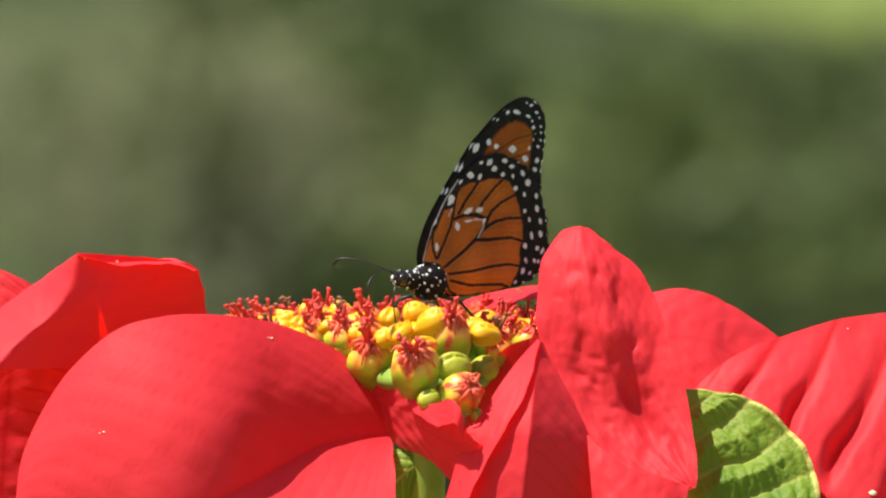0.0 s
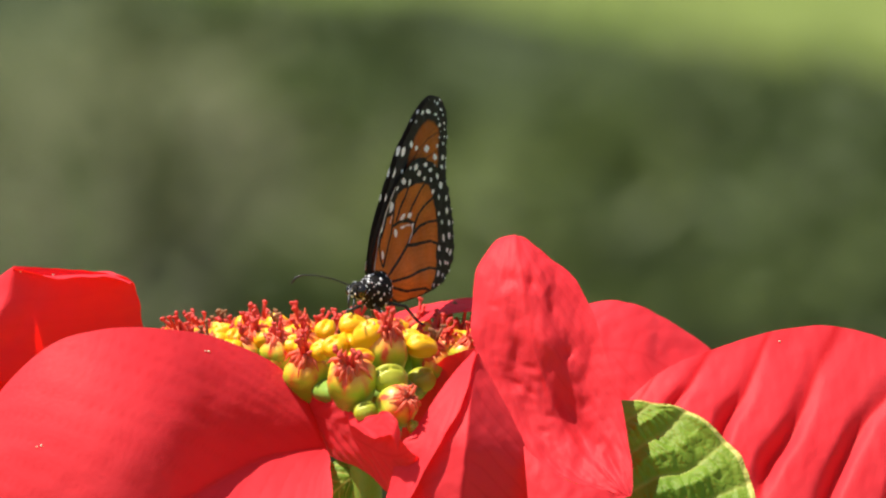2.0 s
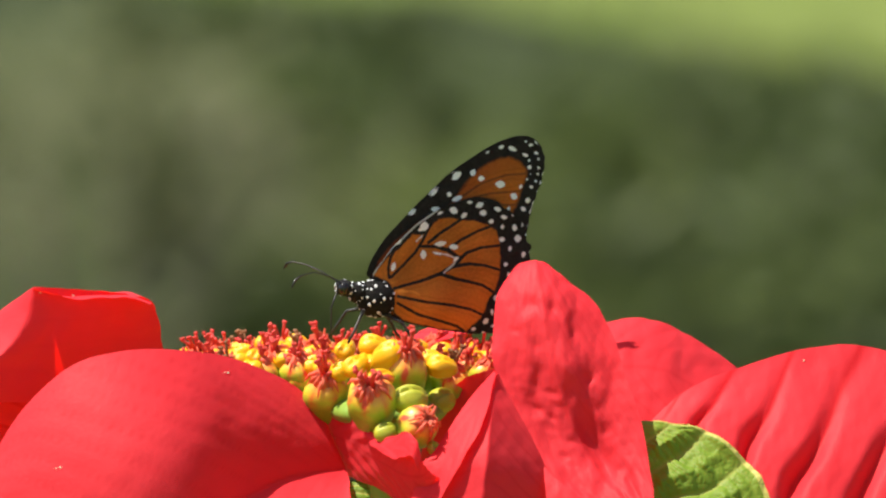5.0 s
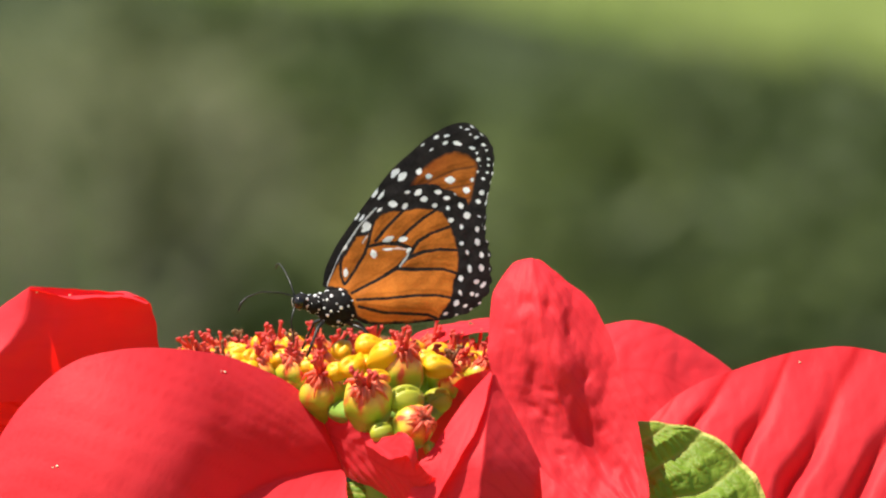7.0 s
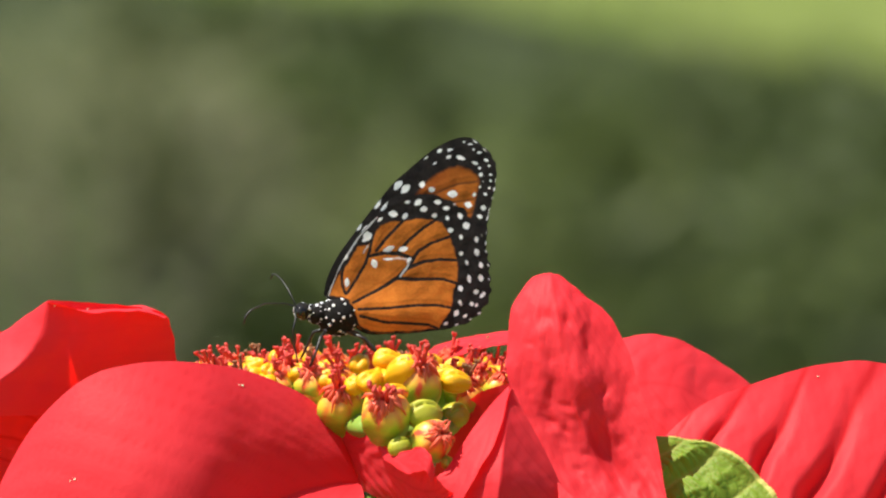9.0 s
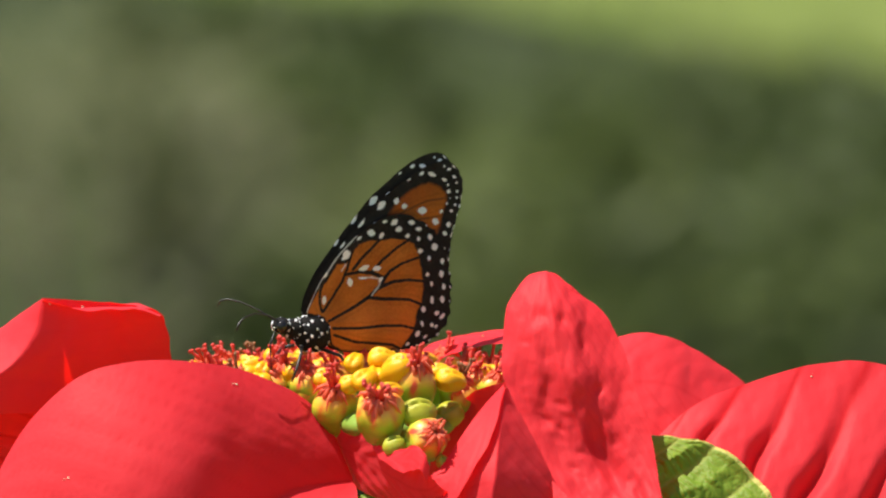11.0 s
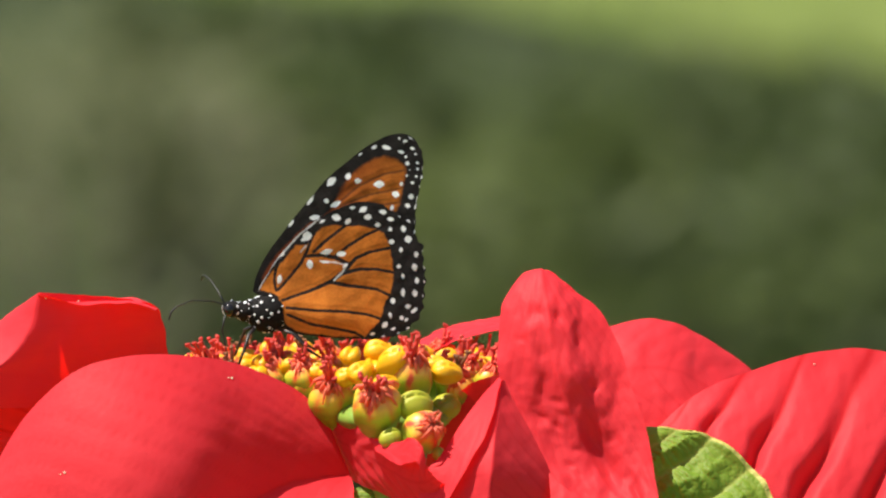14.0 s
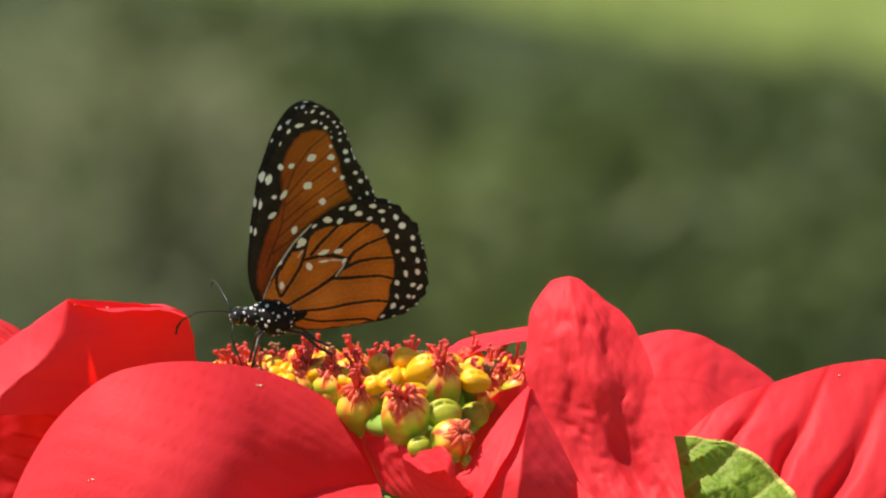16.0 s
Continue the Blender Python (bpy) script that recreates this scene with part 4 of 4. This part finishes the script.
SWAY += [(7.5, -49.2, 76.9, 0.04), (8, -27.3, 105.1, 0.46), (8.5, -82.4, 58.4, 0.02), (8.7, -68.7, 69.0, -0.08), (9.2, -48, 86, 0.1), (9.8, -76, 68, 0), (10.3, -58, 84, 0.1), (10.8, -53.8, 86.3, -0.02),
         (11, -62.3, 80.9, 0.15), (11.5, -67.0, 79.3, 0.22), (12, -98.1, 50.8, -0.18), (12.5, -54.2, 85.4, 0.11), (13, -71.3, 73.8, 0.05), (13.5, -73.8, 73.0, 0.06),
         (14, -68.5, 68.1, -0.14), (14.5, -50.2, 82.3, 0.15), (15, -81.9, 54.9, -0.20), (15.5, -45.4, 72.4, -0.15), (16, -18.5, 82.1, 0.14)]
# butterfly: seconds, thorax x, y, turn toward the camera, nose up
FLY = [(0, 757, 502, 40.1, 1.5), (0.5, 709, 524, 41, 2.4), (1, 725, 556, 45.5, 3.4), (1.2, 716, 575, 55, 1.9), (1.5, 654, 491, 57.4, 1.6), (2, 664, 517, 60.5, -1.7), (2.5, 700, 535, 64.5, -4.9), (3, 693, 519, 73.4, -2.9),
       (3.5, 742, 572, 65, -3.9), (3.7, 705, 545, 59.7, -1.9), (4.2, 687, 540, 43.9, 7), (5, 664, 531, 20.4, 10.9), (5.8, 649, 521, -1.1, 20.8), (6, 618, 532, -3, 7.8), (6.2, 647, 569, -1.6, 5.7), (6.3, 687, 596, -7.8, 4.6),
       (6.4, 693, 606, -10.1, 2.5), (6.5, 685, 606, -12.4, 0.8), (6.7, 631, 556, 3.1, 1.6), (7, 595, 547, 5.5, 1.2)]
FLY += [(7.5, 612, 558, 4.4, -1.1), (8, 632, 592, 5.2, -0), (8.5, 578, 548, 5.9, 1.1), (8.7, 588, 553, 5.9, 1.2), (9.3, 598, 573, 18.9, 2.6), (10, 565, 585, 24.8, 4.9), (10.8, 557, 597, 29.7, 7.4), (11, 550, 593, 29.7, 7.5),
       (11.5, 552, 591, 29.7, 7.8), (12, 520, 563, 29.6, 8), (12.5, 566, 594, 30, 9), (13, 544, 584, 27.3, 7), (13.2, 541, 545, 18.6, 2.2), (13.3, 511, 555, 12.3, 3.8), (13.5, 474, 574, 5.6, 7.1), (13.7, 478, 568, 7, 0.3),
       (14, 472, 558, 5.9, -0.9), (14.5, 470, 571, -1.8, -5.3), (15, 435, 550, 5.5, -4.1), (15.5, 467, 566, 6.9, -4.4), (15.8, 478, 570, 6.7, -6), (16, 486, 563, 3.2, -8)]
# wings: seconds, near wing's lean to the far side, far wing's least lean to that side, forewing's and hindwing's turn forward
FLAP = [(0, 6, -2, -32.3, -0.5), (1, 2, -2, -28.5, 2.3), (1.5, 7, 2, -30.2, 2.5), (2.5, -3, -1, -33.2, -8), (3, -4, -2, -31.6, -7.2), (3.5, -1, 2, -35.1, -6.8), (3.7, -1, 2, -34.9, -6.2), (5, 2, 2, -29.6, -5.3),
       (5.8, -2, 6, -32.8, -6.8), (6, -2, 8, -12.6, -13.2), (6.2, -7, 12, -11.7, -11.6), (6.3, 81, -78, -32.3, -3.8), (6.4, 61, -58, -32.8, -4.1), (6.5, 43, -40, -34.3, -3.7), (6.7, 31, -20, -34.2, -2.7), (7, 14, -5, -30.9, 0.2),
       (7.5, 14, -5, -33.1, -0.8), (8.5, 15, -5, -33.3, -0.3), (8.7, 15, -5, -33.2, -0.3), (10, 5, 0, -33, 0.3)]
FLAP += [(11, 1, -2, -30.1, 1.4), (12, 3, -2, -29.4, 1.5), (12.5, 2, -2, -28.6, 2.6), (13.1, -1, -2, -28, -0.1), (13.2, -21, -8, -23.2, -4.5), (13.3, -52, 70, -20.1, -7), (13.4, -74, 86, -22, -10.4), (13.5, -63, 78, -18.8, -10.8),
       (13.6, -35, -10, -25.7, -10.3), (13.8, -4, 14, -31.5, -9.2), (14, 11, 0, -32.3, -10), (14.2, 10, 4, -28.6, -9.7), (14.5, -20, -18, -18.9, -10.3), (14.7, -21, -18, -18.7, -10), (14.9, 16, 2, -27.9, -5), (15, 17, -1, -29.5, -4.2),
       (15.5, 13, -1, -28.8, -3.3), (15.8, 19, -1, -28.7, -3), (15.9, 0, 8, -19, -4.5), (16, -18, -16, -7.2, -5.4)]
# bracts that stir on their own: seconds, shift right, shift down
STIR = {
    "upright": [(0, 0, 0), (0.5, -6, 5), (1, 0, 4), (1.5, -2, -6), (2, -2, -5), (2.5, 1, 5), (3, -2, 1), (3.5, 0, 10), (3.7, 0, 6), (6, 0, 3), (6.5, -4, 8), (7, -1, -1), (7.5, -2, 6), (8, 0, 4),
                (8.5, 0, 0), (11, 1, -2), (12, -1, -2), (12.5, -1, 3), (13, -2, 2), (13.5, 0, 0), (14, 0, 8), (14.5, 3, 5), (15, 1, 0), (15.5, -2, 5), (16, -1, 6)],
    "behind": [(0, 0, 0), (0.5, 6, -7), (1, 3, -3), (1.5, -12, 5), (2, -8, 1), (2.5, 0, -4), (3, 0, -3), (3.5, 15, -7), (3.7, 7, -5), (6, 0, -4), (6.5, 1, -4), (7, 0, 0), (7.5, 5, -7), (8, 0, -2),
               (8.5, 1, -2), (11, 0, -3), (12, -1, -3), (12.5, 7, -7), (13, 9, -8), (13.5, 7, -6), (14, 16, -13), (14.5, 8, -10), (15, -1, -4), (15.5, 11, -6), (16, 7, -9)],
    "side": [(0, 0, 0), (0.5, 2, -1), (1, 2, -1), (1.5, -9, 5), (2, -8, 3), (2.5, -4, -1), (3, -2, 1), (3.5, 10, 1), (3.7, 2, 4), (6, 0, -1), (6.5, 1, 0), (7, -1, 3), (7.5, 3, -1), (8, -1, 0),
             (8.5, 0, 1), (11, -2, 2), (12, -1, 1), (12.5, 4, 0), (13, 6, -1), (13.5, 4, 0), (14, 9, -3), (14.5, 4, -2), (15, -1, 2), (15.5, 6, 2), (16, 3, -1)],
    "broad": [(0, 0, 0), (0.5, -1, 2), (1, 2, 1), (1.5, 5, -3), (2, 1, 1), (2.5, 1, 2), (3.5, -2, 3), (6, 1, 2), (8.5, 1, 0), (11, -1, 1), (12, -1, 1), (13, -2, 1), (14, -2, 2), (14.5, -4, 3),
              (15, -1, 1), (15.5, -6, 3), (16, -2, 2)]}


# how far the far forewing is swung ahead of the near one
AHEAD = [(0, 0.5), (3.7, 0.5), (6.0, 0), (6.4, 0), (6.7, 3.2), (8.7, 3.2), (11, 3.4), (13.1, 3.4), (13.3, 0), (15.7, 0), (16, 2.5)]


def pan_at(t):
    for (t0, x0, y0), (t1, x1, y1) in zip(PAN, PAN[1:]):
        if t0 <= t <= t1:
            k = (t - t0) / (t1 - t0)
            return x0 + (x1 - x0) * k, y0 + (y1 - y0) * k
    return 0, 0


def motions():
    hub = spot(700, 650)
    rows = []
    for t, dx, dy, turn in SWAY:
        px, py = pan_at(t)
        m = Matrix.Translation(RIGHT * ((dx - px) * UNIT) - UP * ((dy - py) * UNIT)) @ Matrix.Translation(hub) @ Matrix.Rotation(radians(turn), 4, AWAY) @ Matrix.Translation(-hub)
        rows.append((t, m))
    walk(poinsettia, rows)
    for key, shifts in STIR.items():
        for ob in stirred[key]:
            walk(ob, [(t, Matrix.Translation(RIGHT * (dx * UNIT) - UP * (dy * UNIT))) for t, dx, dy in shifts])
    rows = []
    for t, x, y, turn, nose in FLY:
        px, py = pan_at(t)
        m = Matrix.Translation(spot(x - px, y - py, 60)) @ Matrix.Rotation(radians(180 + turn), 4, "Z") @ Matrix.Rotation(radians(-nose), 4, "Y")
        rows.append((t, m))
    walk(butterfly, rows)
    for (kind, sgn), ob in wings.items():
        rows = []
        for t, near, far, fore, hind in FLAP:
            lean = near if sgn > 0 else max(far, near + 1)
            swing = fore if kind == "fore" else hind
            if kind == "fore" and sgn < 0:
                swing += float(np.interp(t, [a for a, _ in AHEAD], [b for _, b in AHEAD]))
            root = (10, sgn * 1, 8) if kind == "fore" else (-15, sgn * 6, -2)
            m = Matrix.Translation((0, 0, 20 * UNIT)) @ Matrix.Rotation(radians(lean), 4, "X") @ Matrix.Translation(Vector(root) * UNIT) @ Matrix.Rotation(radians(swing), 4, "Y")
            rows.append((t, m))
        walk(ob, rows)
    # the near antenna dips while the wings beat; the far one is raised at rest and reaches forward while the butterfly probes
    dips = {1: [(0, 0, 0), (5.8, 0, 0), (6.0, 50, 0), (6.1, 40, 0), (6.2, 22, 0), (6.5, 0, 0), (8.7, 4, 0), (10.8, 0, 0), (13.1, 12, 0), (13.2, 26, 0), (13.4, 22, 0), (13.5, 0, 0), (16, 0, 0)],
            -1: [(0, 20, 0), (5.8, 30, 0), (6.0, 60, 0), (6.2, 50, 0), (6.5, 50, 0), (6.7, 20, -12), (7.0, 0, -25), (8.7, 0, -25), (10.8, 20, 0), (13.1, 20, 0), (13.3, 40, 0), (13.5, 10, -20), (16, 0, -25)]}
    for ob, base, sgn in feelers:
        walk(ob, [(t, pose(*base, 0, ry, rz)) for t, ry, rz in dips[sgn]])


motions()
